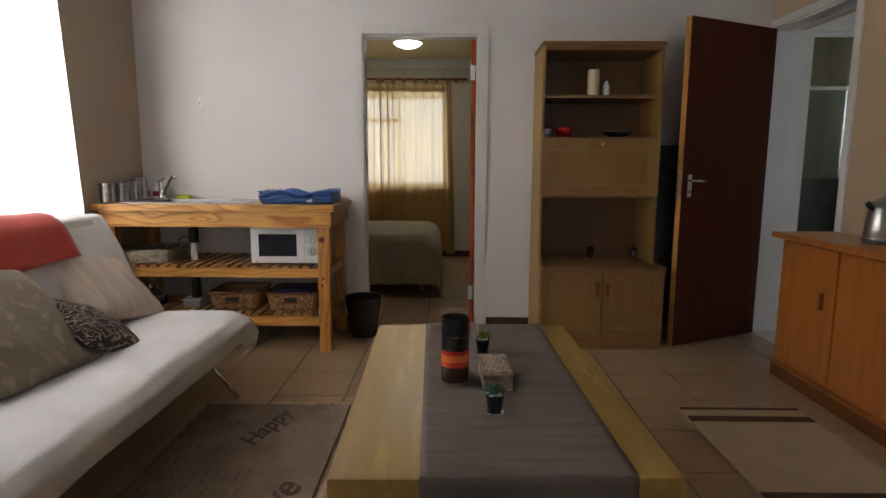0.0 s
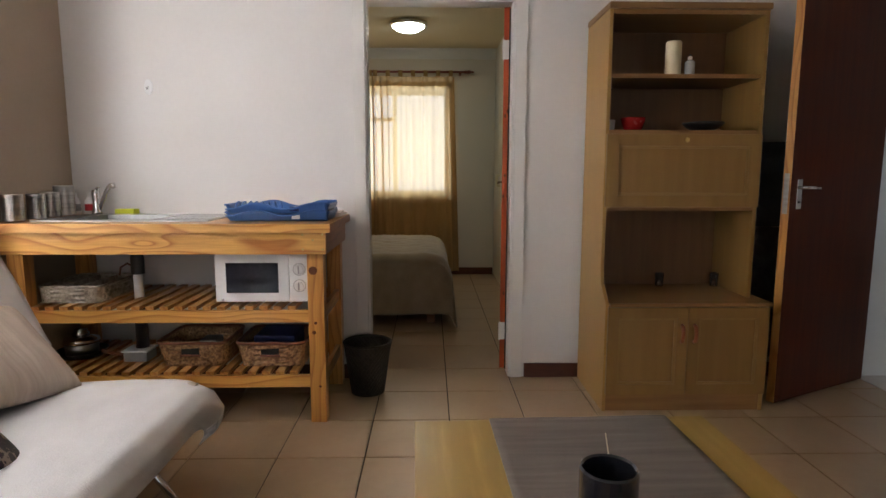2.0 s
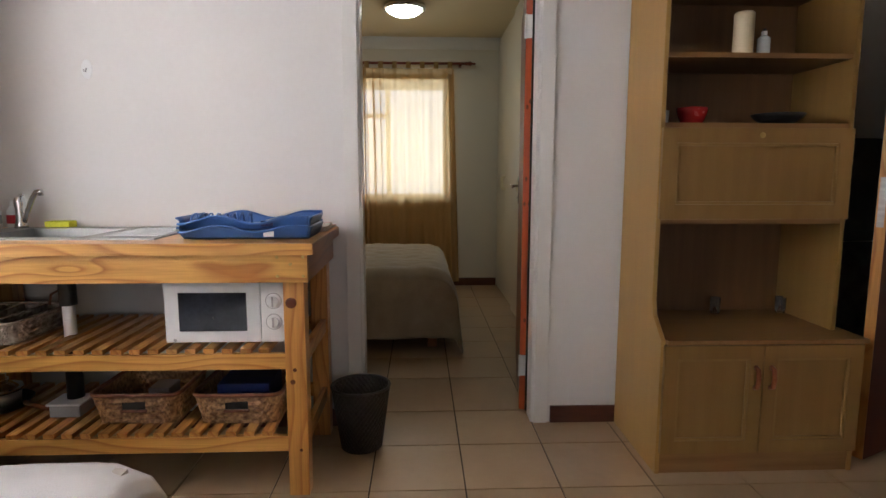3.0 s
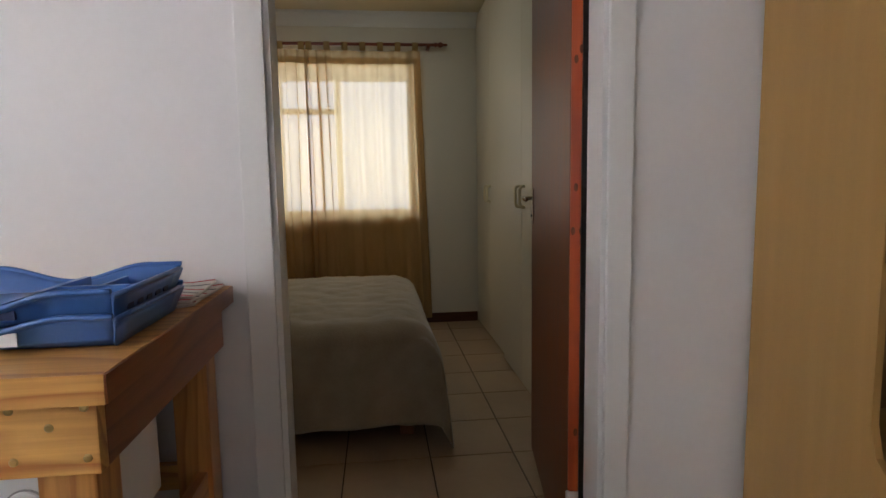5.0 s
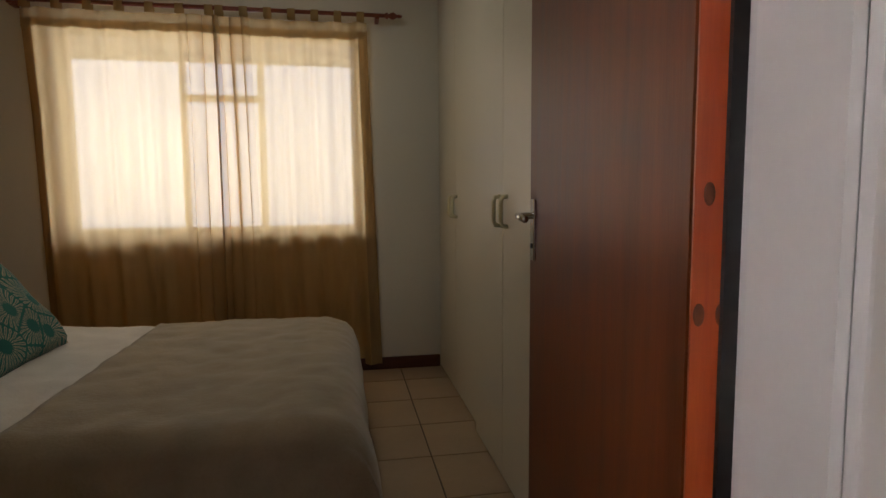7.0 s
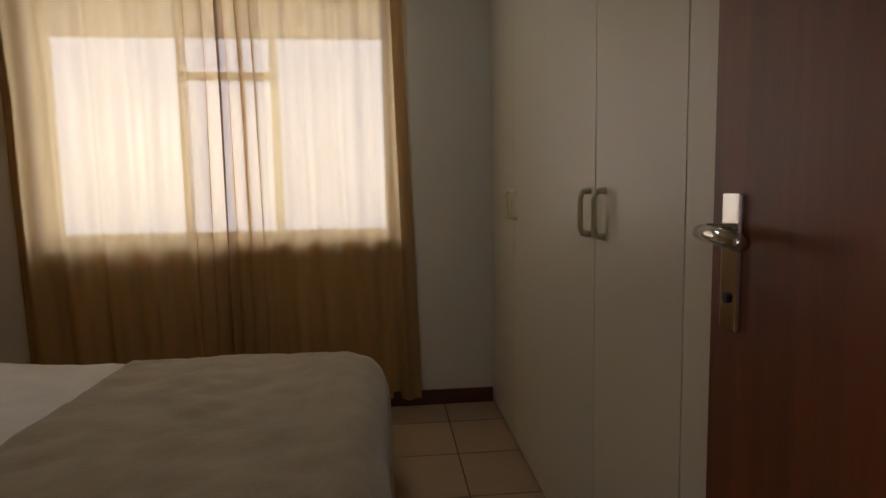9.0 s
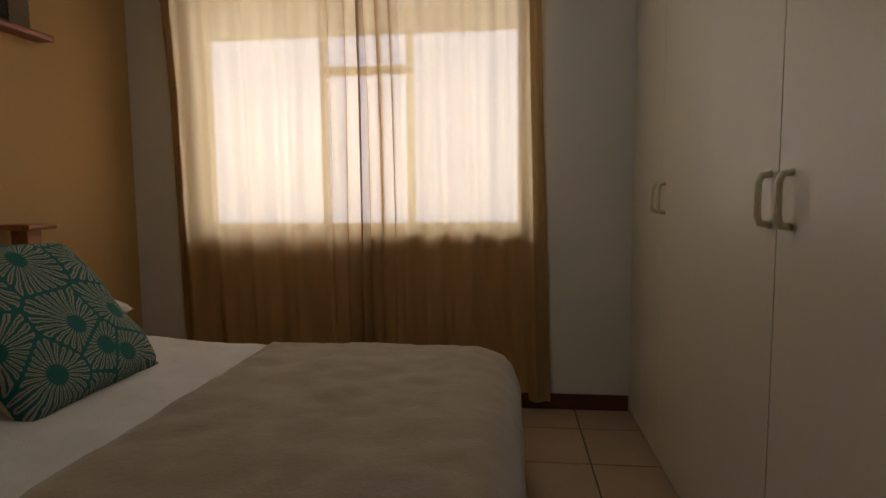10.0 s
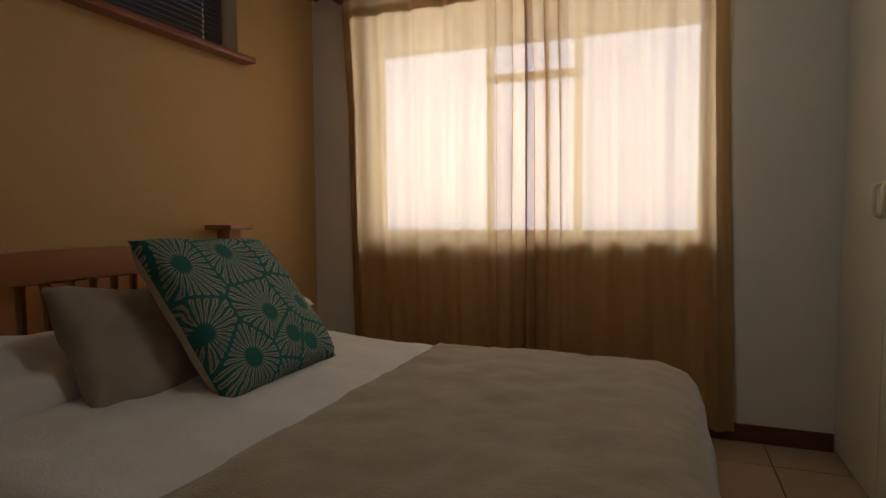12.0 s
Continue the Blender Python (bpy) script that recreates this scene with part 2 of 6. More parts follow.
CANDLE = surface("cream wax", (0.62, 0.53, 0.35), (0.70, 0.60, 0.41), 0.5, scale=5)
SPONGE = surface("yellow-green sponge", (0.50, 0.52, 0.03), (0.60, 0.62, 0.06), 0.9, scale=60, bump=0.5)
REDCERAMIC = surface("red ceramic", (0.22, 0.010, 0.010), (0.30, 0.016, 0.016), 0.25, scale=6)
MELAMINE = surface("cream wardrobe melamine", (0.62, 0.56, 0.45), (0.66, 0.60, 0.48), 0.35, scale=1.5, stretch=(1, 1, 0.4), bump=0.02)
HANDLECREAM = surface("cream plastic handle", (0.70, 0.63, 0.43), (0.76, 0.69, 0.49), 0.4, scale=4, bump=0.0)
SILL = surface("red-brown varnished sill", (0.16, 0.03, 0.012), (0.26, 0.055, 0.022), 0.35, scale=4, stretch=(8, 1, 8), coat=0.2)
BLIND = surface("dark wooden blind", (0.022, 0.016, 0.013), (0.045, 0.034, 0.027), 0.5, scale=5)
BEDWOOD = surface("orange-brown pine bed", (0.26, 0.085, 0.022), (0.38, 0.14, 0.038), 0.4, scale=2, stretch=(8, 1, 8), bump=0.04, coat=0.2)
MATTRESS = surface("quilted mattress", (0.5, 0.47, 0.43), (0.56, 0.53, 0.49), 0.9, scale=9, bump=0.3)
DARKCLOTH = surface("dark quilted jacket", (0.05, 0.05, 0.058), (0.14, 0.14, 0.16), 0.7, scale=16, bump=1.0)
GREYCLOTH = surface("dark grey jacket", (0.055, 0.065, 0.08), (0.09, 0.10, 0.12), 0.8, scale=9, bump=0.6)
BATHTILE = surface("olive bathroom tile", (0.20, 0.19, 0.15), (0.26, 0.245, 0.19), 0.3, scale=3, bump=0.03)
BATHDARK = surface("dark slate tile", (0.05, 0.055, 0.055), (0.09, 0.095, 0.09), 0.3, scale=4, bump=0.05)
CLEAR, PANE, FROSTED = glass_material("clear glass"), glass_material("window glass"), glass_material("shower glass", (0.8, 0.9, 0.88), 0.08)
CLEAR.node_tree.nodes["Principled BSDF"].inputs["Transmission Weight"].default_value = 0.94
CLEAR.node_tree.nodes["Principled BSDF"].inputs["IOR"].default_value = 1.3
OUTGROUND = surface("pale paving", (0.32, 0.29, 0.25), (0.4, 0.37, 0.32), 0.9, scale=2)
REDPRINT = surface("red print", (0.45, 0.02, 0.03), (0.55, 0.03, 0.05), 0.6, scale=10)


def lamp_material():
    m = bpy.data.materials.new("lit opal glass")
    m.use_nodes = True
    b = m.node_tree.nodes["Principled BSDF"]
    b.inputs["Base Color"].default_value, b.inputs["Roughness"].default_value = (0.75, 0.85, 0.80, 1), 0.25
    b.inputs["Emission Color"].default_value, b.inputs["Emission Strength"].default_value = (0.88, 1.0, 0.92, 1), 17.0
    return m


def flower_material():
    """Teal cotton with cream flower heads of thin petals, drawn in the cushion's own coordinates."""
    m = bpy.data.materials.new("teal flower print")
    m.use_nodes = True
    n, l = m.node_tree.nodes, m.node_tree.links
    b = n["Principled BSDF"]
    b.inputs["Roughness"].default_value = 0.9
    uv = n.new("ShaderNodeTexCoord")
    sc = n.new("ShaderNodeVectorMath")
    sc.operation, sc.inputs[1].default_value = "MULTIPLY", (2.9, 2.9, 0)
    l.new(uv.outputs["UV"], sc.inputs[0])
    v = n.new("ShaderNodeTexVoronoi")
    v.voronoi_dimensions = "2D"
    v.inputs["Scale"].default_value, v.inputs["Randomness"].default_value = 1.0, 0.75
    l.new(sc.outputs[0], v.inputs["Vector"])
    d = n.new("ShaderNodeVectorMath")
    d.operation = "SUBTRACT"
    l.new(sc.outputs[0], d.inputs[0])
    l.new(v.outputs["Position"], d.inputs[1])
    xyz = n.new("ShaderNodeSeparateXYZ")
    l.new(d.outputs[0], xyz.inputs[0])

    def math_node(op, a, c, e=None):
        k = n.new("ShaderNodeMath")
        k.operation = op
        for i, q in enumerate((a, c, e)):
            if q is None:
                continue
            if isinstance(q, (int, float)):
                k.inputs[i].default_value = q
            else:
                l.new(q, k.inputs[i])
        return k.outputs[0]

    rim = n.new("ShaderNodeTexVoronoi")
    rim.voronoi_dimensions, rim.feature = "2D", "DISTANCE_TO_EDGE"
    rim.inputs["Scale"].default_value, rim.inputs["Randomness"].default_value = 1.0, 0.75
    l.new(sc.outputs[0], rim.inputs["Vector"])
    angle = math_node("ARCTAN2", xyz.outputs[1], xyz.outputs[0])
    wob = n.new("ShaderNodeTexNoise")
    wob.inputs["Scale"].default_value = 5.0
    l.new(sc.outputs[0], wob.inputs["Vector"])
    turn = math_node("ADD", math_node("MULTIPLY", angle, 13.0), math_node("MULTIPLY", wob.outputs["Fac"], 2.5))
    pet = math_node("ABSOLUTE", math_node("SINE", turn, 0), 0)
    near = math_node("MULTIPLY", math_node("SUBTRACT", v.outputs["Distance"], 0.02), 4.5)
    inner = math_node("MINIMUM", math_node("MAXIMUM", near, 0.0), 1.0)
    outer = math_node("MINIMUM", math_node("MULTIPLY", rim.outputs["Distance"], 22.0), 1.0)
    body = math_node("MULTIPLY", pet, math_node("MULTIPLY", inner, outer))
    vein = math_node("LESS_THAN", body, 0.97)
    cream = math_node("MULTIPLY", math_node("GREATER_THAN", body, 0.60), vein)
    mx = n.new("ShaderNodeMix")
    mx.data_type = "RGBA"
    mx.inputs["A"].default_value, mx.inputs["B"].default_value = (0.010, 0.125, 0.105, 1), (0.33, 0.30, 0.23, 1)
    l.new(cream, mx.inputs["Factor"])
    l.new(mx.outputs["Result"], b.inputs["Base Color"])
    w = n.new("ShaderNodeTexNoise")
    w.inputs["Scale"].default_value = 140
    bp = n.new("ShaderNodeBump")
    bp.inputs["Strength"].default_value = 0.15
    l.new(w.outputs["Fac"], bp.inputs["Height"])
    l.new(bp.outputs[0], b.inputs["Normal"])
    return m


LIT, FLOWERS = lamp_material(), flower_material()


def pine(name, along, pale, dark, ring=0.016, knot=None, rough=0.36):
    """Varnished pine: growth rings as thin dark lines that run with the board and close round a knot."""
    m = bpy.data.materials.new(name)
    m.use_nodes = True
    n, l = m.node_tree.nodes, m.node_tree.links
    b = n["Principled BSDF"]

    def calc(op, *args):
        k = n.new("ShaderNodeMath")
        k.operation = op
        for i, q in enumerate(args):
            if isinstance(q, (int, float)):
                k.inputs[i].default_value = q
            else:
                l.new(q, k.inputs[i])
        return k.outputs[0]

    co, info, xyz = n.new("ShaderNodeTexCoord"), n.new("ShaderNodeObjectInfo"), n.new("ShaderNodeSeparateXYZ")
    l.new(co.outputs["Object"], xyz.inputs[0])
    add, mp, noi, fine = n.new("ShaderNodeVectorMath"), n.new("ShaderNodeMapping"), n.new("ShaderNodeTexNoise"), n.new("ShaderNodeTexNoise")
    l.new(co.outputs["Object"], add.inputs[0])
    l.new(calc("MULTIPLY", info.outputs["Random"], 7.0), add.inputs[1])
    l.new(add.outputs[0], mp.inputs["Vector"])
    mp.inputs["Scale"].default_value = [1.1 if k == along else 3.5 for k in range(3)]
    l.new(mp.outputs[0], noi.inputs["Vector"])
    noi.inputs["Scale"].default_value, noi.inputs["Detail"].default_value = 1.3, 1.5
    mp2 = n.new("ShaderNodeMapping")
    mp2.inputs["Scale"].default_value = [1.0 if k == along else 30.0 for k in range(3)]
    l.new(add.outputs[0], mp2.inputs["Vector"])
    l.new(mp2.outputs[0], fine.inputs["Vector"])
    fine.inputs["Scale"].default_value, fine.inputs["Detail"].default_value = 6.0, 4
    across = [xyz.outputs[k] for k in range(3) if k != along]
    v = calc("ADD", calc("ADD", across[0], calc("MULTIPLY", across[1], 0.7)), calc("MULTIPLY", noi.outputs["Fac"], 0.22))
    if knot:
        dx = calc("DIVIDE", calc("SUBTRACT", xyz.outputs[0], knot[0]), 0.10)
        dz = calc("DIVIDE", calc("SUBTRACT", xyz.outputs[2], knot[1]), 0.026)
        d2 = calc("ADD", calc("MULTIPLY", dx, dx), calc("MULTIPLY", dz, dz))
        v = calc("ADD", v, calc("MULTIPLY", calc("POWER", 2.718, calc("MULTIPLY", d2, -1.0)), 0.055))
    saw = calc("FRACT", calc("DIVIDE", v, ring))
    ramp = n.new("ShaderNodeValToRGB")
    e = ramp.color_ramp.elements
    mid = tuple(0.72 * p + 0.28 * d for p, d in zip(pale, dark))
    e[0].position, e[0].color = 0.0, (*pale, 1)
    e[1].position, e[1].color = 1.0, (*pale, 1)
    for at, c in ((0.55, mid), (0.84, dark), (0.93, mid)):
        k = e.new(at)
        k.color = (*c, 1)
    l.new(saw, ramp.inputs[0])
    tone = n.new("ShaderNodeMix")
    tone.data_type, tone.blend_type = "RGBA", "MULTIPLY"
    tone.inputs["Factor"].default_value = 0.45
    grey = n.new("ShaderNodeValToRGB")
    g = grey.color_ramp.elements
    g[0].position, g[1].position = 0.3, 0.7
    g[0].color, g[1].color = (0.60, 0.52, 0.42, 1), (1, 1, 1, 1)
    l.new(fine.outputs["Fac"], grey.inputs[0])
    l.new(ramp.outputs[0], tone.inputs["A"])
    l.new(grey.outputs[0], tone.inputs["B"])
    l.new(tone.outputs["Result"], b.inputs["Base Color"])
    b.inputs["Roughness"].default_value, b.inputs["Coat Weight"].default_value, b.inputs["Coat Roughness"].default_value = rough, 0.25, 0.3
    bp = n.new("ShaderNodeBump")
    bp.inputs["Strength"].default_value, bp.inputs["Distance"].default_value = 0.04, 0.01
    l.new(fine.outputs["Fac"], bp.inputs["Height"])
    l.new(bp.outputs[0], b.inputs["Normal"])
    return m


PINE_X = pine("varnished pine along x", 0, (0.72, 0.39, 0.105), (0.46, 0.18, 0.036), 0.034)
PINE_FRONT = pine("varnished pine apron with a knot", 0, (0.74, 0.41, 0.11), (0.44, 0.165, 0.032), 0.026, knot=(-1.52, 0.820))
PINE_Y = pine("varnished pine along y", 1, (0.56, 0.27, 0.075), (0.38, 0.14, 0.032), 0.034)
# Darker, redder copy of the pine: the bench side's shade is in the colour.
PINE_SHADED = pine("reddish varnished pine, bench side", 1, (0.34, 0.112, 0.030), (0.22, 0.062, 0.019), 0.045)
PINE_Z = pine("varnished pine upright", 2, (0.64, 0.31, 0.08), (0.44, 0.17, 0.036), 0.034)


# ---- mesh helpers ----
def box(bm, x0, x1, y0, y1, z0, z1, bevel=0.0):
    vs = [bm.verts.new(p) for p in itertools_product((x0, x1), (y0, y1), (z0, z1))]
    faces = [(0, 1, 3, 2), (4, 6, 7, 5), (0, 4, 5, 1), (2, 3, 7, 6), (0, 2, 6, 4), (1, 5, 7, 3)]
    fs = [bm.faces.new([vs[i] for i in f]) for f in faces]
    if bevel:
        edges = list({e for f in fs for e in f.edges})
        bmesh.ops.bevel(bm, geom=edges, offset=bevel, segments=2, affect="EDGES", profile=0.7)
    return bm


def itertools_product(a, b, c):
    return [(x, y, z) for x in a for y in b for z in c]


def boxes(*rows, bevel=0.0):
    bm = bmesh.new()
    for r in rows:
        box(bm, *r, bevel=bevel)
    return bm


def lathe(bm, profile, n=28, at=(0, 0, 0)):
    """A turned shape: profile rows of radius and height, from the bottom up."""
    rings = []
    for r, z in profile:
        if r < 1e-5:
            rings.append([bm.verts.new((at[0], at[1], at[2] + z))])
        else:
            rings.append([bm.verts.new((at[0] + r * math.cos(2 * math.pi * i / n), at[1] + r * math.sin(2 * math.pi * i / n), at[2] + z)) for i in range(n)])
    for a, b in zip(rings, rings[1:]):
        for i in range(n):
            j = (i + 1) % n
            if len(a) == 1 and len(b) > 1:
                bm.faces.new((a[0], b[i], b[j]))
            elif len(b) == 1 and len(a) > 1:
                bm.faces.new((a[i], a[j], b[0]))
            elif len(a) > 1:
                bm.faces.new((a[i], a[j], b[j], b[i]))
    return bm


def tube(bm, points, r, n=8, closed=False):
    """A round bar along points; its section is carried along without twisting."""
    pts = [Vector(p) for p in points]
    rings, side = [], None
    for i, p in enumerate(pts):
        a = pts[i - 1] if i or closed else p
        b = pts[(i + 1) % len(pts)] if i < len(pts) - 1 or closed else p
        d = (b - a).normalized()
        if side is None:
            side = d.cross(Vector((0, 0, 1)))
            side = side.normalized() if side.length > 0.05 else Vector((1, 0, 0))
        side = (side - d * side.dot(d)).normalized()
        up = side.cross(d).normalized()
        rings.append([bm.verts.new(p + r * (math.cos(2 * math.pi * k / n) * side + math.sin(2 * math.pi * k / n) * up)) for k in range(n)])
    pairs = list(zip(rings, rings[1:])) + ([(rings[-1], rings[0])] if closed else [])
    for a, b in pairs:
        for k in range(n):
            bm.faces.new((a[k], a[(k + 1) % n], b[(k + 1) % n], b[k]))
    if not closed:
        bm.faces.new(rings[0][::-1]), bm.faces.new(rings[-1])
    return bm


def sheet(bm, f, nu, nv, uv=False):
    """A grid of nu by nv cells, each corner at f(u, v) with u and v from 0 to 1."""
    g = [[bm.verts.new(f(i / nu, j / nv)) for j in range(nv + 1)] for i in range(nu + 1)]
    lay = bm.loops.layers.uv.verify() if uv else None
    for i in range(nu):
        for j in range(nv):
            fc = bm.faces.new((g[i][j], g[i + 1][j], g[i + 1][j + 1], g[i][j + 1]))
            if uv:
                for lp, (a, b) in zip(fc.loops, ((i, j), (i + 1, j), (i + 1, j + 1), (i, j + 1))):
                    lp[lay].uv = (a / nu, b / nv)
    return bm


def mesh_from(name, bm, material, smooth):
    bmesh.ops.recalc_face_normals(bm, faces=bm.faces[:])
    me = bpy.data.meshes.new(name)
    bm.to_mesh(me)
    bm.free()
    for m in material if isinstance(material, (list, tuple)) else [material]:
        me.materials.append(m)
    if smooth:
        me.polygons.foreach_set("use_smooth", [True] * len(me.polygons))
    return me


def part(name, bm, material, parent, label="", smooth=False, at=None, kind=""):
    ob = new(name, mesh_from(name, bm, material, smooth))
    ob.parent = parent
    if at is not None:
        ob.matrix_basis = at
    return tagged(ob, label, kind=kind)


def again(ob, at):
    """Another part on the same mesh."""
    o = new(ob.name.split(".")[0], ob.data)
    o.parent, o.matrix_basis = ob.parent, at
    return o


def thing(name, at, label, category, group="", kind=""):
    ob = new(name)
    ob.empty_display_size = 0.1
    ob.matrix_basis = at if isinstance(at, Matrix) else pose(*at)
    return tagged(ob, label, category, group, kind)


def solid(name, bm, material, label="", category="", kind="", at=None, smooth=False):
    ob = new(name, mesh_from(name, bm, material, smooth))
    if at is not None:
        ob.matrix_basis = at
    return tagged(ob, label, category, kind=kind)


def thicken(ob, d, offset=0):
    s = ob.modifiers.new("thickness", "SOLIDIFY")
    s.thickness, s.offset = d, offset
    return ob


# ---- plan ----
WX, EX, NY, BY = -2.18, 2.085, 3.965, 7.27      # west wall, east wall, north wall of the living room, window wall of the bedroom
NB = 4.12                                      # bedroom side of the north wall
SY, CZ, BZ = -2.7, 2.60, 2.44                  # south wall, ceilings
DL, DR, DH = -0.635, 0.145, 2.015              # bedroom doorway

# ---- structure ----
solid("wall_north", boxes((-2.40, DL, NY, NB, 0, CZ), (DR, EX, NY, NB, 0, CZ), (DL, DR, NY, NB, DH, CZ)), PLASTER, "white painted plaster wall with the bedroom doorway", "wall", "structure")
WW = (0.85, 3.17, 0.86, 2.16)                  # living room window: y, y, z, z
solid("wall_west", boxes((WX - 0.2, WX, SY, WW[0], 0, CZ), (WX - 0.2, WX, WW[1], NY, 0, CZ), (WX - 0.2, WX, WW[0], WW[1], 0, WW[2]), (WX - 0.2, WX, WW[0], WW[1], WW[3], CZ)), TAUPE, "taupe painted wall with a curtained window", "wall", "structure")
HD = (3.13, 3.955, 2.05)                       # hall doorway in the east wall
solid("wall_east", boxes((EX, EX + 0.23, SY, HD[0], 0, CZ), (EX, EX + 0.23, HD[1], NY, 0, CZ), (EX, EX + 0.23, HD[0], HD[1], HD[2], CZ)), BEIGE, "beige painted wall with the hall doorway", "wall", "structure")
# assumed opening for the south fill light, out of view
SW = (-0.5, 1.7, 0.3, 2.1)
solid("wall_south", boxes((WX - 0.2, SW[0], SY - 0.2, SY, 0, CZ), (SW[1], EX + 0.23, SY - 0.2, SY, 0, CZ), (SW[0], SW[1], SY - 0.2, SY, 0, SW[2]), (SW[0], SW[1], SY - 0.2, SY, SW[3], CZ)), PLASTER, "unseen white wall closing the room, with an assumed window", "wall", "structure")
BW = (-1.82, -0.075, 0.885, 2.10)              # bedroom window: x, x, z, z
BX = -2.15
solid("wall_bedroom_north", boxes((BX - 0.2, BW[0], BY, BY + 0.2, 0, CZ), (BW[1], 1.05, BY, BY + 0.2, 0, CZ), (BW[0], BW[1], BY, BY + 0.2, 0, BW[2]), (BW[0], BW[1], BY, BY + 0.2, BW[3], CZ)), BEDWALL, "off-white bedroom wall with a curtained window", "wall", "structure")
HW = (5.75, 6.655, 1.75, 2.30)                  # high window: y, y, z, z
solid("wall_bedroom_west", boxes((BX - 0.2, BX, NB, HW[0], 0, CZ), (BX - 0.2, BX, HW[1], BY, 0, CZ), (BX - 0.2, BX, HW[0], HW[1], 0, HW[2]), (BX - 0.2, BX, HW[0], HW[1], HW[3], CZ)), OCHRE, "ochre painted wall behind the bed with a high window", "wall", "structure")
solid("wall_bedroom_east", boxes((1.05, 1.25, NB, BY + 0.2, 0, CZ)), BEDWALL, "off-white bedroom wall behind the wardrobe", "wall", "structure")
solid("ceiling_living", boxes((WX - 0.2, EX + 0.23, SY - 0.2, NB, CZ, CZ + 0.1)), CEILING, "white painted ceiling", "ceiling", "structure")
solid("ceiling_bedroom", boxes((BX, 1.05, NB, BY, BZ, BZ + 0.1)), CREAM, "cream painted bedroom ceiling", "ceiling", "structure")


def cornice(name, y_or_x, a0, a1, along, side, label):
    bm = bmesh.new()
    prof = [(0, BZ - 0.10), (0.012, BZ - 0.10), (0.018, BZ - 0.08), (0.030, BZ - 0.06), (0.055, BZ - 0.03), (0.075, BZ - 0.018), (0.08, BZ), (0, BZ)]
    ends = []
    for a in (a0, a1):
        ends.append([bm.verts.new((a, y_or_x + side * p, z) if along == "x" else (y_or_x + side * p, a, z)) for p, z in prof])
    k = len(prof)
    for i in range(k):
        bm.faces.new((ends[0][i], ends[0][(i + 1) % k], ends[1][(i + 1) % k], ends[1][i]))
    bm.faces.new(ends[0]), bm.faces.new(ends[1][::-1])
    return solid(name, bm, CEILING, label, "cornice", "structure")


cornice("trim", BY, BX, 0.42, "x", -1, "white moulded cornice above the bedroom window")
cornice("trim", BX, NB, BY - 0.08, "y", 1, "white moulded cornice above the ochre wall")


def skirting(a0, a1, at, along, side, h=0.078):
    bm = bmesh.new()
    t = 0.014 * side
    if along == "x":
        box(bm, a0, a1, min(at, at + t), max(at, at + t), 0, h, 0.003)
    else:
        box(bm, min(at, at + t), max(at, at + t), a0, a1, 0, h, 0.003)
    return solid("baseboard", bm, SKIRT, "dark red-brown painted skirting board", "baseboard", "structure")


skirting(0.222, 2.085, NY, "x", -1)
skirting(WX, -0.70, NY, "x", -1)
skirting(BX, 0.40, BY, "x", -1)
skirting(NB, BY - 0.02, BX, "y", 1)
skirting(SY, NY - 0.02, WX, "y", 1)
skirting(SY, 3.05, EX, "y", -1)


# steel door frames
def frame_bm(x0, x1, h, depth, face, lip):
    """A pressed frame round an opening from x0 to x1, height h, through a wall from y 0 to depth."""
    bm = bmesh.new()
    for a, b in ((x0 - face, x0), (x1, x1 + face)):
        box(bm, a, b, -lip, 0, 0, h + face, 0.004)
        box(bm, a, b, depth, depth + lip, 0, h + face, 0.004)
    box(bm, x0, x1, -lip, 0, h, h + face, 0.004)
    box(bm, x0, x1, depth, depth + lip, h, h + face, 0.004)
    box(bm, x0 - 0.001, x0 + 0.012, 0, depth * 0.62, 0, h - 0.002)
    box(bm, x1 - 0.012, x1 + 0.001, 0, depth * 0.62, 0, h - 0.002)
    box(bm, x0 + 0.012, x1 - 0.012, 0, depth * 0.62, h - 0.014, h - 0.002)
    return bm


door_1 = thing("door_1", (0, 0, 0), "open bedroom door of brown veneer in a white steel frame", "door", kind="structure")
part("door_frame", frame_bm(DL, DR, DH, NB - NY, 0.062, 0.014), FRAMEPAINT, door_1, "white enamelled steel frame", at=pose(0, NY, 0))
LEAF = Vector((0.224 - 0.101, 4.93 - 4.098, 0))
leaf_angle = math.degrees(math.atan2(LEAF.y, LEAF.x))
leaf_at = pose(0.101, 4.098, 0.008, 0, 0, leaf_angle)
part("door_leaf", boxes((0.0, 0.838, -0.040, -0.004, 0, 2.0), (0.004, 0.834, -0.004, 0.0, 0.004, 1.996)), VENEER, door_1, "brown varnished veneer door leaf", at=leaf_at)
part("door_edge", boxes((-0.0035, -0.0005, -0.040, -0.001, 0, 2.0)), REDPINE, door_1, "orange-red varnished pine edge of the door", at=leaf_at)


def hinge(parent, m):
    bm = boxes((-0.007, -0.0036, -0.034, -0.002, -0.05, 0.05))
    lathe(bm, [(0, -0.052), (0.006, -0.052), (0.006, 0.052), (0, 0.052)], 10, (-0.008, 0.001, 0))
    part("hinge", bm, FRAMEPAINT, parent, "white painted hinge", at=m)


def knots(parent, m, rows):
    for x, y, z in rows:
        bm = bmesh.new()
        lathe(bm, [(0.0075, 0), (0.006, 0.0008), (0, 0.001)], 14)
        part("knot", bm, KNOT, parent, "dark knot in the pine", at=m @ pose(x, y, z, 0, -90, 0) @ Matrix.Diagonal((1.5, 0.75, 1, 1)))


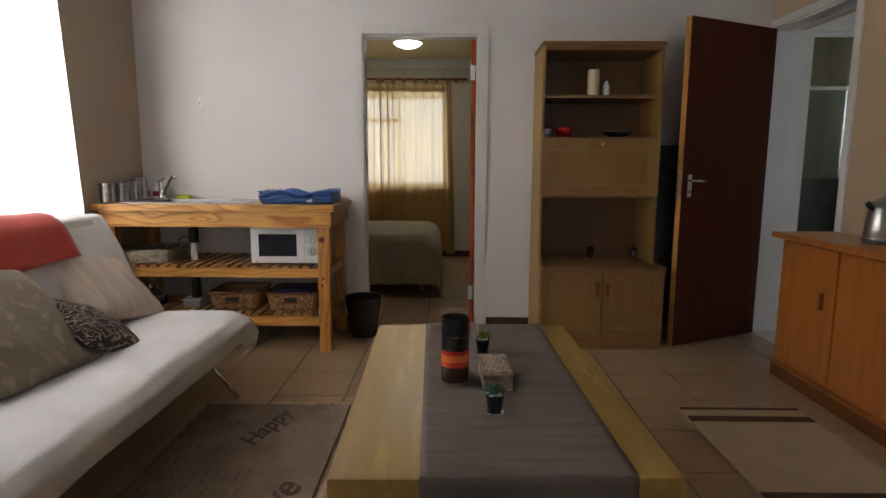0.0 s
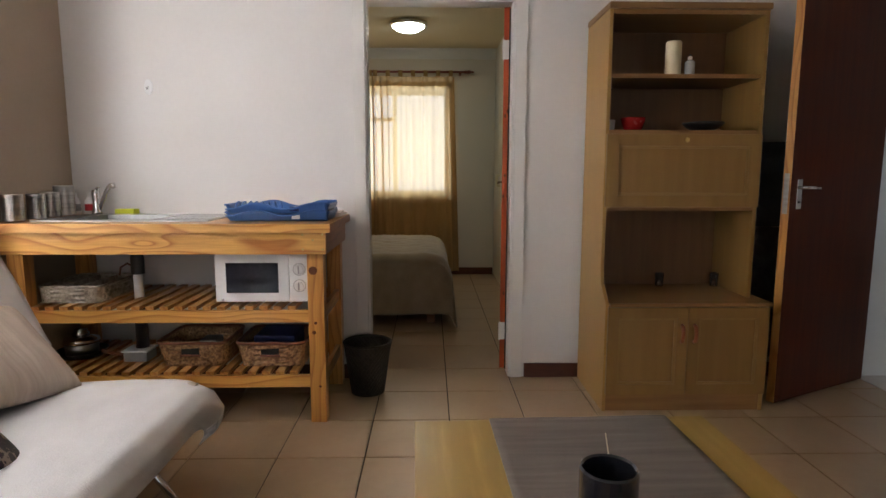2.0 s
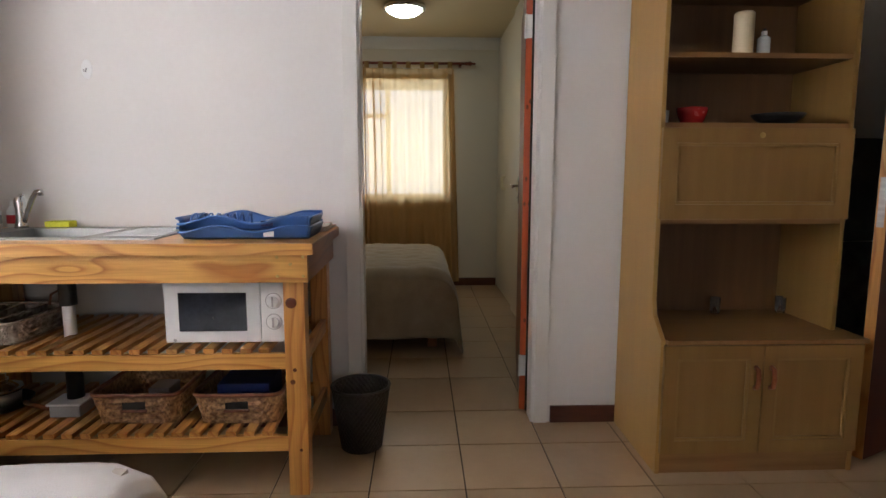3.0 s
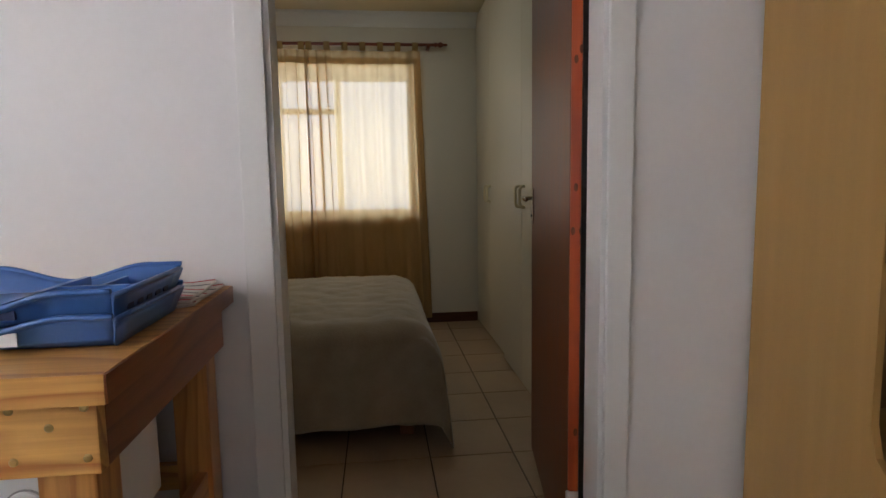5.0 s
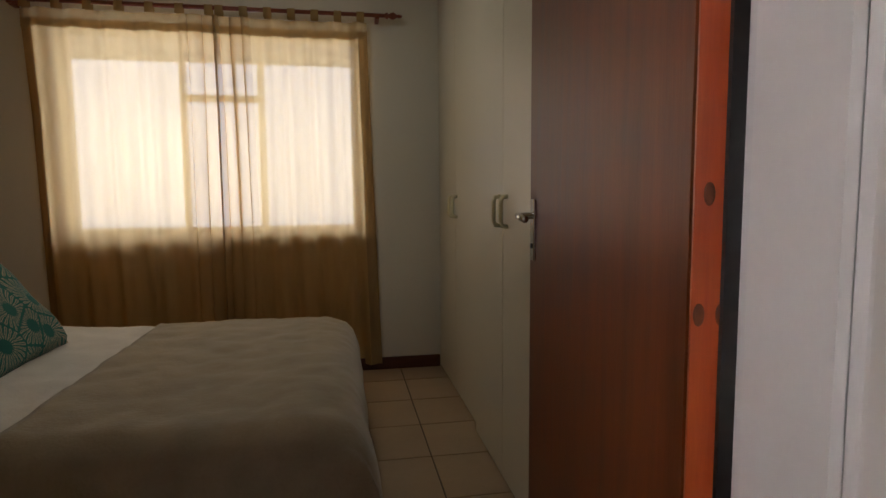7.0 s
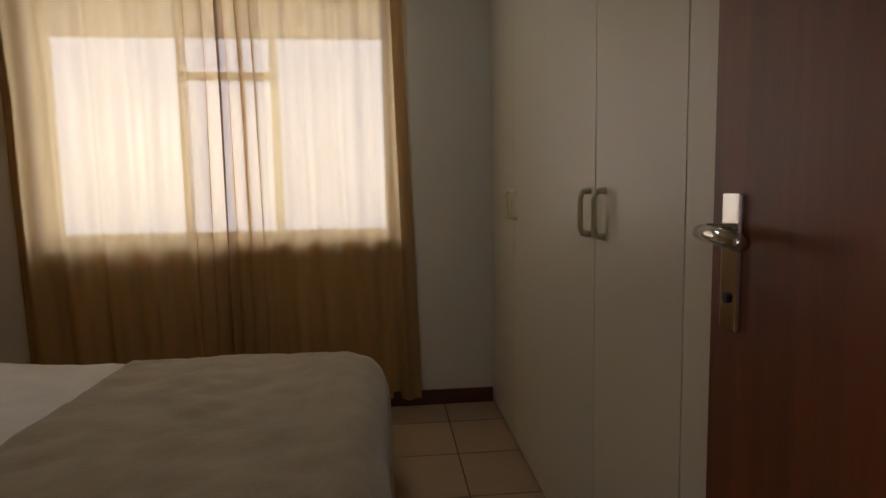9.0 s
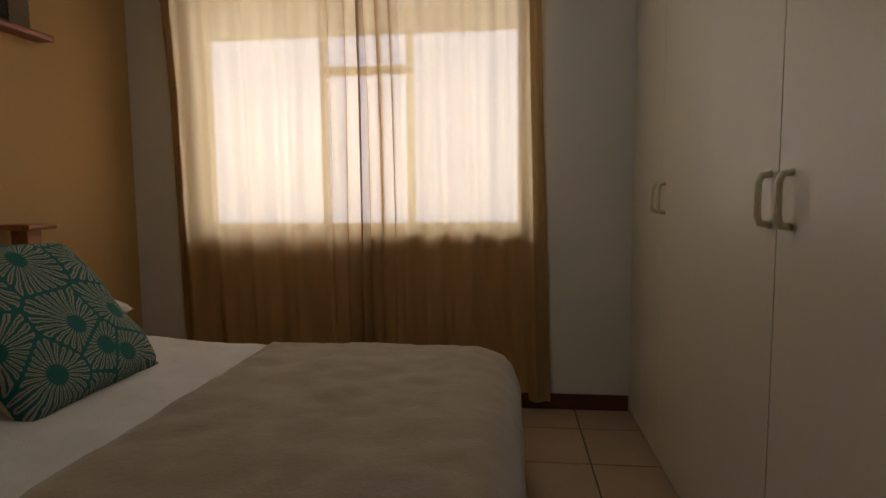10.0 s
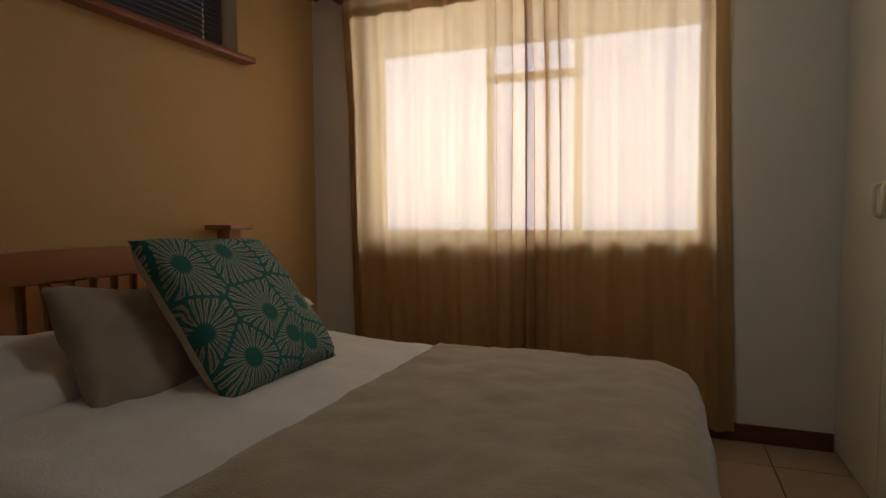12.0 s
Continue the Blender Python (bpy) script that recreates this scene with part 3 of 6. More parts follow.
# The shadow gap between door edge and jamb, built as a black strip.
part("door_seal", boxes((DR - 0.0165, DR - 0.0005, 4.085, 4.117, 0.004, 2.0)), BLACKPLASTIC, door_1, "black strip standing in for the dark gap at the hinges")
for z in (0.22, 1.78):
    hinge(door_1, leaf_at @ pose(0, 0, z))
knots(door_1, leaf_at, [(-0.0036, -0.0150, 1.106), (-0.0036, -0.0085, 0.992), (-0.0036, -0.030, 0.992), (-0.0036, -0.013, 1.43), (-0.0036, -0.026, 1.455), (-0.0036, -0.020, 0.44)])


def lever_handle(parent, m, flip=1, label="chrome lever handle on a long plate"):
    """A lock plate with a lever, on the face y = 0 looking to +y; the lever points to flip * x."""
    bm = bmesh.new()
    box(bm, -0.019, 0.019, 0, 0.007, -0.078, 0.062, 0.003)
    h = part("door_handle", bm, CHROME, parent, label, at=m)
    bm = bmesh.new()
    tube(bm, [(0, 0.005, 0.024), (0, 0.032, 0.024), (flip * 0.012, 0.040, 0.024), (flip * 0.05, 0.042, 0.023), (flip * 0.100, 0.040, 0.020)], 0.0080, 10)
    part("lever", bm, CHROME, h, smooth=True)
    bm = bmesh.new()
    lathe(bm, [(0.0, 0), (0.006, 0), (0.006, 0.004), (0, 0.004)], 10)
    part("keyhole", bm, BLACKPLASTIC, h, "dark keyhole", at=pose(0, 0.006, -0.045, -90, 0, 0))
    return h


lever_handle(door_1, leaf_at @ pose(0.778, 0.0, 1.035), -1)

door_2 = thing("door_2", (0, 0, 0), "dark red-brown door standing open into the room beside the wall unit", "door", kind="structure")
part("door_frame", frame_bm(-HD[1], -HD[0], HD[2], 0.23, 0.05, 0.012), FRAMEPAINT, door_2, "white enamelled steel frame", at=pose(EX, 0, 0, 0, 0, -90))
part("reveal_lining", boxes((EX + 0.145, EX + 0.2295, HD[1] - 0.010, HD[1] - 0.0005, 0, HD[2] - 0.002), (EX + 0.145, EX + 0.2295, HD[0] + 0.0005, HD[0] + 0.010, 0, HD[2] - 0.002)), FRAMEPAINT, door_2, "white painted reveal")
D2 = pose(2.060, 3.915, 0.008, 0, 0, 180 + 25.8)
part("door_leaf", boxes((0.0, 0.762, 0.0, 0.040, 0, 2.03), bevel=0.001), MAHOGANY, door_2, "dark red-brown varnished door leaf", at=D2)
part("door_edge", boxes((0.7625, 0.7655, 0.001, 0.039, 0, 2.03)), PINE_Z, door_2, "pine lipping on the door's free edge", at=D2)
part("lock_plate", boxes((0.7658, 0.7680, 0.008, 0.032, 0.93, 1.12)), STEEL, door_2, "steel lock plate", at=D2)
lever_handle(door_2, D2 @ pose(0.704, 0.040, 1.03), -1)

# hall and bathroom seen through the east doorway
solid("wall_hall_north", boxes((EX + 0.001, 2.36, NY, NB, 0, CZ), (3.22, 4.2, NY, NB, 0, CZ), (2.36, 3.22, NY, NB, 2.04, CZ)), PLASTER, "white hall wall with the bathroom doorway", "wall", "structure")
solid("wall_hall_east", boxes((4.2, 4.3, 0.5, NB, 0, CZ)), PLASTER, "white hall wall", "wall", "structure")
# unseen wall; its opening is added to let the hall fill light in
solid("wall_hall_south", boxes((EX + 0.23, 2.87, 0.4, 0.5, 0, CZ), (3.73, 4.2, 0.4, 0.5, 0, CZ), (2.87, 3.73, 0.4, 0.5, 0, 0.92), (2.87, 3.73, 0.4, 0.5, 1.88, CZ)), PLASTER, "white hall wall", "wall", "structure")
solid("ceiling_hall", boxes((EX + 0.23, 4.3, 0.4, NB, CZ, CZ + 0.1)), CEILING, "white hall ceiling", "ceiling", "structure")
door_3 = thing("door_3", (0, 0, 0), "white framed bathroom doorway, no door leaf in view", "door", kind="structure")
part("door_frame", frame_bm(2.36, 3.22, 2.04, NB - NY, 0.05, 0.012), FRAMEPAINT, door_3, "white enamelled steel frame", at=pose(0, NY, 0))
solid("wall_bath_west", boxes((2.20, 2.3, NB, 6.9, 0, CZ)), BATHTILE, "olive tiled bathroom wall", "wall", "structure")
solid("wall_bath_east", boxes((3.9, 4.0, NB, 6.9, 0, CZ)), BATHTILE, "olive tiled bathroom wall", "wall", "structure")
solid("wall_bath_north", boxes((2.3, 2.55, 6.2, 6.3, 0, CZ), (3.25, 3.9, 6.2, 6.3, 0, CZ), (2.55, 3.25, 6.2, 6.3, 0, 1.2), (2.55, 3.25, 6.2, 6.3, 2.0, CZ)), BATHTILE, "olive tiled bathroom wall with a window", "wall", "structure")
solid("ceiling_bath", boxes((2.2, 4.0, NB, 6.9, CZ, CZ + 0.1)), CREAM, "cream bathroom ceiling", "ceiling", "structure")
shower = thing("shower_enclosure", (2.3, 5.0, 0), "framed glass shower screen with dark lower panels in the bathroom", "shower")
for i in range(4):
    x = 0.02 + i * 0.5
    part("frame_post", boxes((x, x + 0.025, 0, 0.03, 0, 1.80)), STEEL, shower, "thin grey post")
    if i < 3:
        part("glass_panel", boxes((x + 0.027, x + 0.498, 0.01, 0.016, 1.06, 1.775)), FROSTED, shower, "clear pane")
        part("lower_panel", boxes((x + 0.027, x + 0.498, 0.008, 0.02, 0.03, 1.055)), BATHDARK, shower, "dark lower panel")
part("top_rail", boxes((0.02, 1.545, 0, 0.03, 1.801, 1.83)), STEEL, shower, "thin grey rail")
part("bottom_rail", boxes((0.045, 0.52, 0.002, 0.028, 0, 0.028), (0.546, 1.02, 0.002, 0.028, 0, 0.028), (1.046, 1.52, 0.002, 0.028, 0, 0.028)), STEEL, shower, "thin grey rail")

solid("ground", boxes((-30, 30, -30, 30, -0.30, -0.12)), OUTGROUND, "pale paved ground round the house", "ground", "structure")


# Unseen overhang, added to give the backlit curtain a darker yellow top.
solid("roof_eave", boxes((-4, 2.5, BY + 0.21, BY + 0.60, 2.30, 2.38)), CREAM, "unseen cream roof overhang, added to tint the bedroom curtain's top", "eave", "structure")


# windows
def window(name, m, w, h, label, bars=(), rails=(), f=0.045):
    """A framed window from (0, 0) to (w, h) in the plane y = 0 of m."""
    win = thing(name, m, label, "window", kind="structure")
    part("window_frame", boxes((0, f, 0, 0.05, 0, h), (w - f, w, 0, 0.05, 0, h), (f, w - f, 0, 0.05, 0, f), (f, w - f, 0, 0.05, h - f, h)), SILL, win, "red-brown varnished window frame")
    xs = [f, *bars, w - f]
    for b in bars:
        part("mullion", boxes((b - 0.006, b + 0.006, 0.004, 0.046, f, h - f)), SILL, win)
    for r in rails:
        part("transom", boxes((r[0], r[1], 0.008, 0.042, r[2] - 0.02, r[2] + 0.02)), SILL, win)
    for a, b in zip(xs, xs[1:]):
        p = part("pane", boxes((a + 0.022, b - 0.022, 0.022, 0.027, f + 0.002, h - f - 0.002)), PANE, win, "clear glass pane")
        p.visible_shadow = False
    return win


window("window_1", pose(BW[0], BY + 0.10, BW[2]), BW[1] - BW[0], BW[3] - BW[2], "bedroom window behind tan tab-top curtains", (0.675, 1.13), ((0.677, 1.128, 0.83),))
window("window_2", pose(WX - 0.12, WW[0], WW[2], 0, 0, 90), WW[1] - WW[0], WW[3] - WW[2], "living room window behind a white sheer", (0.77, 1.54))
window("window_3", pose(BX - 0.10, HW[0], HW[2], 0, 0, 90), HW[1] - HW[0], HW[3] - HW[2], "small high window with a dark blind", (), (), 0.014)
# unseen window, put in for the south fill
window("window_4", pose(SW[0], SY - 0.1, SW[2]), SW[1] - SW[0], SW[3] - SW[2], "unseen living room window, assumed in the south wall for soft fill", (1.1,))
# added window to go with the hall fill light
window("window_6", pose(2.87, 0.42, 0.92), 0.86, 0.96, "unseen hall window, added for the fill light", ())
window("window_5", pose(2.55, 6.23, 1.2), 0.7, 0.8, "bathroom window", ())
solid("window_sill", boxes((BX, BX + 0.075, HW[0] - 0.09, HW[1] + 0.038, HW[2] - 0.030, HW[2] - 0.003), bevel=0.009), SILL, "red-brown varnished sill under the high window", "window sill", "structure")

# ---- living room: the kitchen bench ----
BT, BF, BR, BL = 0.91, 3.335, -0.728, -2.172   # top, front, east and west ends
bench = thing("kitchen_bench", (0, 0, 0), "varnished pine kitchen bench with two slatted shelves and a sink", "kitchen bench")
SK = (-2.06, -1.285, 3.44, 3.88)               # sink sheet
BA = (-1.93, -1.56, 3.50, 3.82)                # bowl
for row in ((BL, BR, BF, BA[2]), (BL, BR, BA[3], 3.945), (BL, BA[0], BA[2], BA[3]), (BA[1], BR, BA[2], BA[3])):
    part("top_board", boxes((*row, BT - 0.038, BT)), PINE_X, bench)
part("front_apron", boxes((BL + 0.03, BR - 0.022, BF + 0.024, BF + 0.046, 0.775, BT - 0.039), bevel=0.002), PINE_FRONT, bench)
part("back_apron", boxes((BL + 0.03, BR - 0.03, 3.90, 3.92, 0.80, BT - 0.039)), PINE_X, bench)
part("side_apron", boxes((BR - 0.045, BR - 0.0225, BF + 0.047, 3.94, 0.775, BT - 0.039), bevel=0.002), PINE_SHADED, bench)
# thin overlay that carries the shaded tone up over the top's end
part("end_strip", boxes((BR + 0.0003, BR + 0.003, BF + 0.001, 3.944, BT - 0.037, BT - 0.001)), PINE_SHADED, bench, "thin reddish strip, shade in its colour, on the bench top's end")
LEGX = (BL + 0.035, BR - 0.112)
leg = None
for x in LEGX:
    for y in (BF + 0.048, 3.86):
        if leg is None:
            leg = part("leg", boxes((0, 0.072, 0, 0.068, 0, 0.87), bevel=0.004), PINE_Z, bench, at=pose(x, y, 0))
        else:
            again(leg, pose(x, y, 0))
for z in (0.465, 0.165):
    part("shelf_rail", boxes((LEGX[0] + 0.072, LEGX[1], BF + 0.052, BF + 0.074, z, z + 0.056), bevel=0.002), PINE_X, bench)
    part("shelf_rail", boxes((LEGX[0] + 0.072, LEGX[1], 3.90, 3.92, z, z + 0.056)), PINE_X, bench)
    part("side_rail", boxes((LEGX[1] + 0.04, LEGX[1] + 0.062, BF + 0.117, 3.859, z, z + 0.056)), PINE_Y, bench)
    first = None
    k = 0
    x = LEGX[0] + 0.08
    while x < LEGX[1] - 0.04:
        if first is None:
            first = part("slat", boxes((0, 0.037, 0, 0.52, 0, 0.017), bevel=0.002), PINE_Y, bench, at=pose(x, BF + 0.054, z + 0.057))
        else:
            again(first, pose(x, BF + 0.054, z + 0.057))
        x += 0.0625
for x, z in ((BR - 0.036, 0.862), (BR - 0.122, 0.862), (BR - 0.078, 0.838), (BR - 0.036, 0.797), (BR - 0.122, 0.797)):
    bm = lathe(bmesh.new(), [(0.0055, 0), (0.0055, 0.001), (0.004, 0.0022), (0, 0.0025)], 12)
    part("bolt", bm, BRASS, bench, "dull brass bolt head", at=pose(x, BF + 0.0235, z, 90, 0, 0))
for x, z, kr in ((BR - 0.086, 0.700, 0.019), (BR - 0.080, 0.463, 0.007), (BR - 0.088, 0.420, 0.009), (BR - 0.066, 0.17, 0.006)):
    bm = lathe(bmesh.new(), [(kr, 0), (kr * 0.8, 0.001), (0, 0.0014)], 14)
    part("knot", bm, KNOT, bench, "dark knot in the pine", at=pose(x, BF + 0.0478, z, 90, 0, 0))

# steel sink
sink = thing("sink", (0, 0, 0), "stainless steel sink with drainer let into the pine bench top", "sink")
bm = boxes((SK[0], BA[0] + 0.001, SK[2], SK[3], BT + 0.001, BT + 0.006), (BA[1] - 0.001, SK[1], SK[2], SK[3], BT + 0.001, BT + 0.006), (BA[0], BA[1], SK[2], BA[2] + 0.001, BT + 0.001, BT + 0.006), (BA[0], BA[1], BA[3] - 0.001, SK[3], BT + 0.001, BT + 0.006))
part("rim", bm, SINKSTEEL, sink)


def bowl_pt(u, v):
    cx, cy = (BA[0] + BA[1]) / 2, (BA[2] + BA[3]) / 2
    a, s = 2 * math.pi * u, (1, 0.97, 0.9, 0.0)[min(3, int(v * 3 + 0.5))]
    z = (0.004, -0.10, -0.13, -0.135)[min(3, int(v * 3 + 0.5))]
    hx, hy = (BA[1] - BA[0]) / 2 - 0.002, (BA[3] - BA[2]) / 2 - 0.002
    c, d = math.cos(a), math.sin(a)
    q = max(abs(c), abs(d))
    return (cx + hx * s * c / q * (1 if s else 0), cy + hy * s * d / q, BT + z)


part("bowl", sheet(bmesh.new(), bowl_pt, 32, 3), SINKSTEEL, sink)
for i in range(7):
    part("drain_rib", boxes((-1.50, -1.31, 3.53 + i * 0.045, 3.536 + i * 0.045, BT + 0.0062, BT + 0.009)), SINKSTEEL, sink)
pipe = thing("waste_pipe", (-1.685, 3.60, 0), "white waste pipe with a black coupling under the sink", "pipe")
part("upper_pipe", lathe(bmesh.new(), [(0, 0.49), (0.022, 0.49), (0.022, 0.65), (0, 0.65)]), WHITEPLASTIC, pipe, "white pipe", smooth=True)
part("coupling", lathe(bmesh.new(), [(0, 0.651), (0.030, 0.651), (0.030, 0.735), (0.024, 0.75), (0.024, 0.776), (0, 0.776)]), BLACKPLASTIC, pipe, "black coupling")
part("lower_pipe", lathe(bmesh.new(), [(0, 0.29), (0.030, 0.29), (0.028, 0.42), (0.022, 0.489), (0, 0.489)]), BLACKPLASTIC, pipe, "black pipe", smooth=True)

tap = thing("mixer_tap", (-2.00, 3.855, BT + 0.006), "chrome single lever mixer tap behind the sink", "tap")
part("base", lathe(bmesh.new(), [(0, 0), (0.026, 0), (0.024, 0.01), (0.019, 0.03), (0.018, 0.075), (0.021, 0.10), (0.018, 0.122), (0, 0.13)]), CHROME, tap, smooth=True)
part("spout", tube(bmesh.new(), [(0.01, 0, 0.02), (0.035, -0.015, 0.06), (0.075, -0.035, 0.12), (0.10, -0.045, 0.148), (0.12, -0.055, 0.15), (0.125, -0.058, 0.135)], 0.0105, 12), CHROME, tap, smooth=True)
part("lever", tube(bmesh.new(), [(0, 0, 0.125), (0.02, -0.01, 0.135), (0.035, -0.03, 0.137)], 0.006, 8), CHROME, tap, smooth=True)

sponge = solid("sponge", boxes((0, 0.10, 0, 0.06, 0, 0.028), bevel=0.006), SPONGE, "yellow-green kitchen sponge on the bench behind the sink", "sponge", at=pose(-1.93, 3.886, BT + 0.001))


def canister(x, y, r, h, label):
    c = thing("canister", (x, y, BT + 0.007), label, "canister", "steel canisters on the bench")
    part("body", lathe(bmesh.new(), [(0, 0), (r, 0), (r, 0.022), (r * 0.98, 0.024), (r, 0.026), (r, h * 0.86), (r * 0.97, h * 0.87), (0, h * 0.87)]), STEEL, c, smooth=False)
    part("lid", lathe(bmesh.new(), [(0, h * 0.871), (r * 1.01, h * 0.871), (r * 1.01, h - 0.004), (r * 0.97, h), (0, h)]), STEEL, c)


for x, y, r, h in ((-2.115, 3.42, 0.042, 0.115), (-2.095, 3.545, 0.038, 0.112), (-2.105, 3.66, 0.04, 0.118), (-2.11, 3.775, 0.045, 0.145)):
    canister(x, y, r, h, "tall steel canister with a lid" if h > 0.13 else "brushed steel canister with a lid")

for x, y, name in ((-2.125, 3.885, "detergent_bottle"), (-2.06, 3.90, "soap_bottle")):
    b = thing(name, (x, y, BT + 0.001), "small white plastic bottle with a printed label beside the canisters", "bottle")
    part("bottle_body", lathe(bmesh.new(), [(0, 0), (0.022, 0), (0.024, 0.01), (0.024, 0.07), (0.012, 0.088), (0.011, 0.09), (0, 0.09)], 16), WHITEPLASTIC, b, smooth=True)
    part("cap", lathe(bmesh.new(), [(0, 0.0905), (0.012, 0.0905), (0.010, 0.112), (0, 0.113)], 14), WHITEPLASTIC, b)
    part("print", lathe(bmesh.new(), [(0.0245, 0.02), (0.0245, 0.055)], 16), REDPRINT if name == "soap_bottle" else GREYPLASTIC, b, "printed label")

# dish rack
rack = thing("dish_rack", (-1.20, 3.437, BT + 0.001), "blue plastic dish rack on its drip tray, wavy rims, empty", "dish rack")
RW, RD = 0.445, 0.27


def wave_edge(u):
    return 0.55 + 0.45 * math.sin(2 * math.pi * (min(u, 0.90) * 1.75 - 0.28))


def rack_wall(bm, z0, low, high, grow, side):
    """A wavy side wall along x, leaning out."""
    y0 = 0.02 if side < 0 else RD - 0.02

    def f(u, v):
        top = low + (high - low) * wave_edge(u)
        return (0.012 + u * (RW - 0.024) + (u - 0.5) * 2 * grow * v, y0 + side * (grow + 0.012) * v, z0 + v * (top - z0))
    return sheet(bm, f, 40, 4)


def rack_end(bm, z0, h, grow, side):
    x0 = 0.012 if side < 0 else RW - 0.012
    return sheet(bm, lambda u, v: (x0 + side * grow * v, 0.02 + u * (RD - 0.04) + (u - 0.5) * 2 * (grow + 0.012) * v, z0 + v * (h - z0)), 6, 3)


for z0, low, high, grow, label in ((0.002, 0.024, 0.048, 0.012, "blue drip tray"), (0.034, 0.052, 0.082, 0.012, "blue rack basket")):
    bm = bmesh.new()
    for s in (-1, 1):
        rack_wall(bm, z0, low, high, grow, s)
        rack_end(bm, z0, low + (high - low) * 0.75, grow, s)
    sheet(bm, lambda u, v: (0.012 + u * (RW - 0.024), 0.02 + v * (RD - 0.04), z0 + 0.003), 2, 2)
    thicken(part("tray" if z0 < 0.01 else "basket", bm, BLUE, rack, label, smooth=True), 0.004, 1)
    bm = bmesh.new()
    for s in (-1, 1):
        y = (0.02 if s < 0 else RD - 0.02) + s * (grow + 0.014)
        tube(bm, [(0.012 - grow + i / 40 * (RW - 0.024 + 2 * grow), y, low + (high - low) * wave_edge(i / 40)) for i in range(41)], 0.0045, 6)
        x = (0.012 if s < 0 else RW - 0.012) + s * (grow + 0.002)
        tube(bm, [(x, 0.02 - grow - 0.01 + i / 4 * (RD - 0.02 + 2 * grow - 0.02), low + (high - low) * 0.75) for i in range(5)], 0.0045, 6)
    part("rim", bm, BLUE, rack, smooth=True)
for i in range(8):
    bm = tube(bmesh.new(), [(0, 0.03, 0.045), (0.004, 0.035, 0.075), (0.006, 0.06, 0.086), (0.006, 0.08, 0.086), (0.004, 0.10, 0.06), (0, 0.105, 0.045)], 0.0035, 6)
    part("plate_slot", bm, BLUE, rack, at=pose(0.03 + i * 0.027, 0, 0), smooth=True)
part("cutlery_divider", boxes((RW - 0.156, RW - 0.146, 0.014, RD - 0.014, 0.04, 0.066), (RW - 0.145, RW - 0.02, 0.146, 0.154, 0.04, 0.066), (RW - 0.090, RW - 0.084, 0.155, RD - 0.014, 0.04, 0.064)), BLUE, rack)
part("cutlery_floor", boxes((RW - 0.145, RW - 0.014, 0.016, RD - 0.016, 0.040, 0.043)), BLUE, rack)
# slots are not cut: navy blocks carry the darkness of the openings
for a, b, c, d, z in ((RW - 0.165, RW - 0.125, 0.0015, 0.006, 0.0), *[(RW - 0.0065, RW - 0.002, 0.05 + k * 0.035, 0.07 + k * 0.035, 0.0) for k in range(5)]):
    part("drain_slot", boxes((a, b, c, d, 0.046, 0.066)), NAVY, rack, "navy block standing in for a slot's dark opening")
bm = boxes((0.29, 0.325, -0.0075, -0.0055, 0.012, 0.030))
part("sticker", bm, WHITEPLASTIC, rack, "small pale sticker")

cloth = thing("dish_towel", (-0.80, 3.80, BT + 0.002), "folded white dish towel with red and black stripes beside the rack", "towel")
for i, (dx, dy, rz) in enumerate(((0, 0, 3), (0.006, -0.006, -4), (-0.004, 0.004, 2))):
    z = i * 0.006

    def fold_pt(u, v, up=0.0):
        return (-0.085 + 0.145 * u, -0.095 + 0.19 * v, z + 0.003 + up + 0.0025 * math.sin(7 * u + 5 * v + i))
    thicken(part("fold", sheet(bmesh.new(), fold_pt, 10, 14), SHEETCLOTH, cloth, at=pose(dx, dy, 0, 0, 0, rz), smooth=True), 0.005)
    for k, y in enumerate((0.02, 0.22, 0.45, 0.70, 0.93)):
        bm = sheet(bmesh.new(), lambda u, v: fold_pt(u, y + 0.055 * v, 0.0036), 10, 1)
        part("stripe", bm, BLACKPLASTIC if k % 2 else REDPRINT, cloth, "woven stripe", at=pose(dx, dy, 0, 0, 0, rz))

# microwave
MW = (-1.262, -0.835, 3.43, 3.76, 0.5405, 0.772)
mw = thing("microwave", (MW[0], MW[2], MW[4]), "white microwave oven with two dials on the upper pine shelf", "microwave")
w, d, h = MW[1] - MW[0], MW[3] - MW[2], MW[5] - MW[4]
part("case", boxes((0, w, 0.016, d, 0.006, h), bevel=0.005), WHITEPLASTIC, mw)
part("door", boxes((0.002, w * 0.775, 0, 0.0155, 0.010, h - 0.004), bevel=0.005), WHITEPLASTIC, mw)
part("control_panel", boxes((w * 0.78, w - 0.002, 0, 0.0155, 0.010, h - 0.004), bevel=0.004), WHITEPLASTIC, mw)
part("window_pane", boxes((w * 0.12, w * 0.665, -0.002, 0.0, h * 0.22, h * 0.81)), DARKGLASS, mw, "dark glass window")
for z in (h * 0.68, h * 0.36):
    k = part("dial", lathe(bmesh.new(), [(0, 0), (0.026, 0), (0.025, 0.005), (0.019, 0.007), (0.018, 0.016), (0, 0.017)], 24), WHITEPLASTIC, mw, "white dial with a grey ring", at=pose(w * 0.885, -0.0002, z, 90, 0, 0))
    part("dial_ring", lathe(bmesh.new(), [(0.0262, 0), (0.0285, 0), (0.0285, 0.002), (0.0262, 0.002)], 24), GREYPLASTIC, k)
    part("pointer", boxes((-0.003, 0.003, -0.017, 0.017, 0.0165, 0.020)), GREYPLASTIC, k)
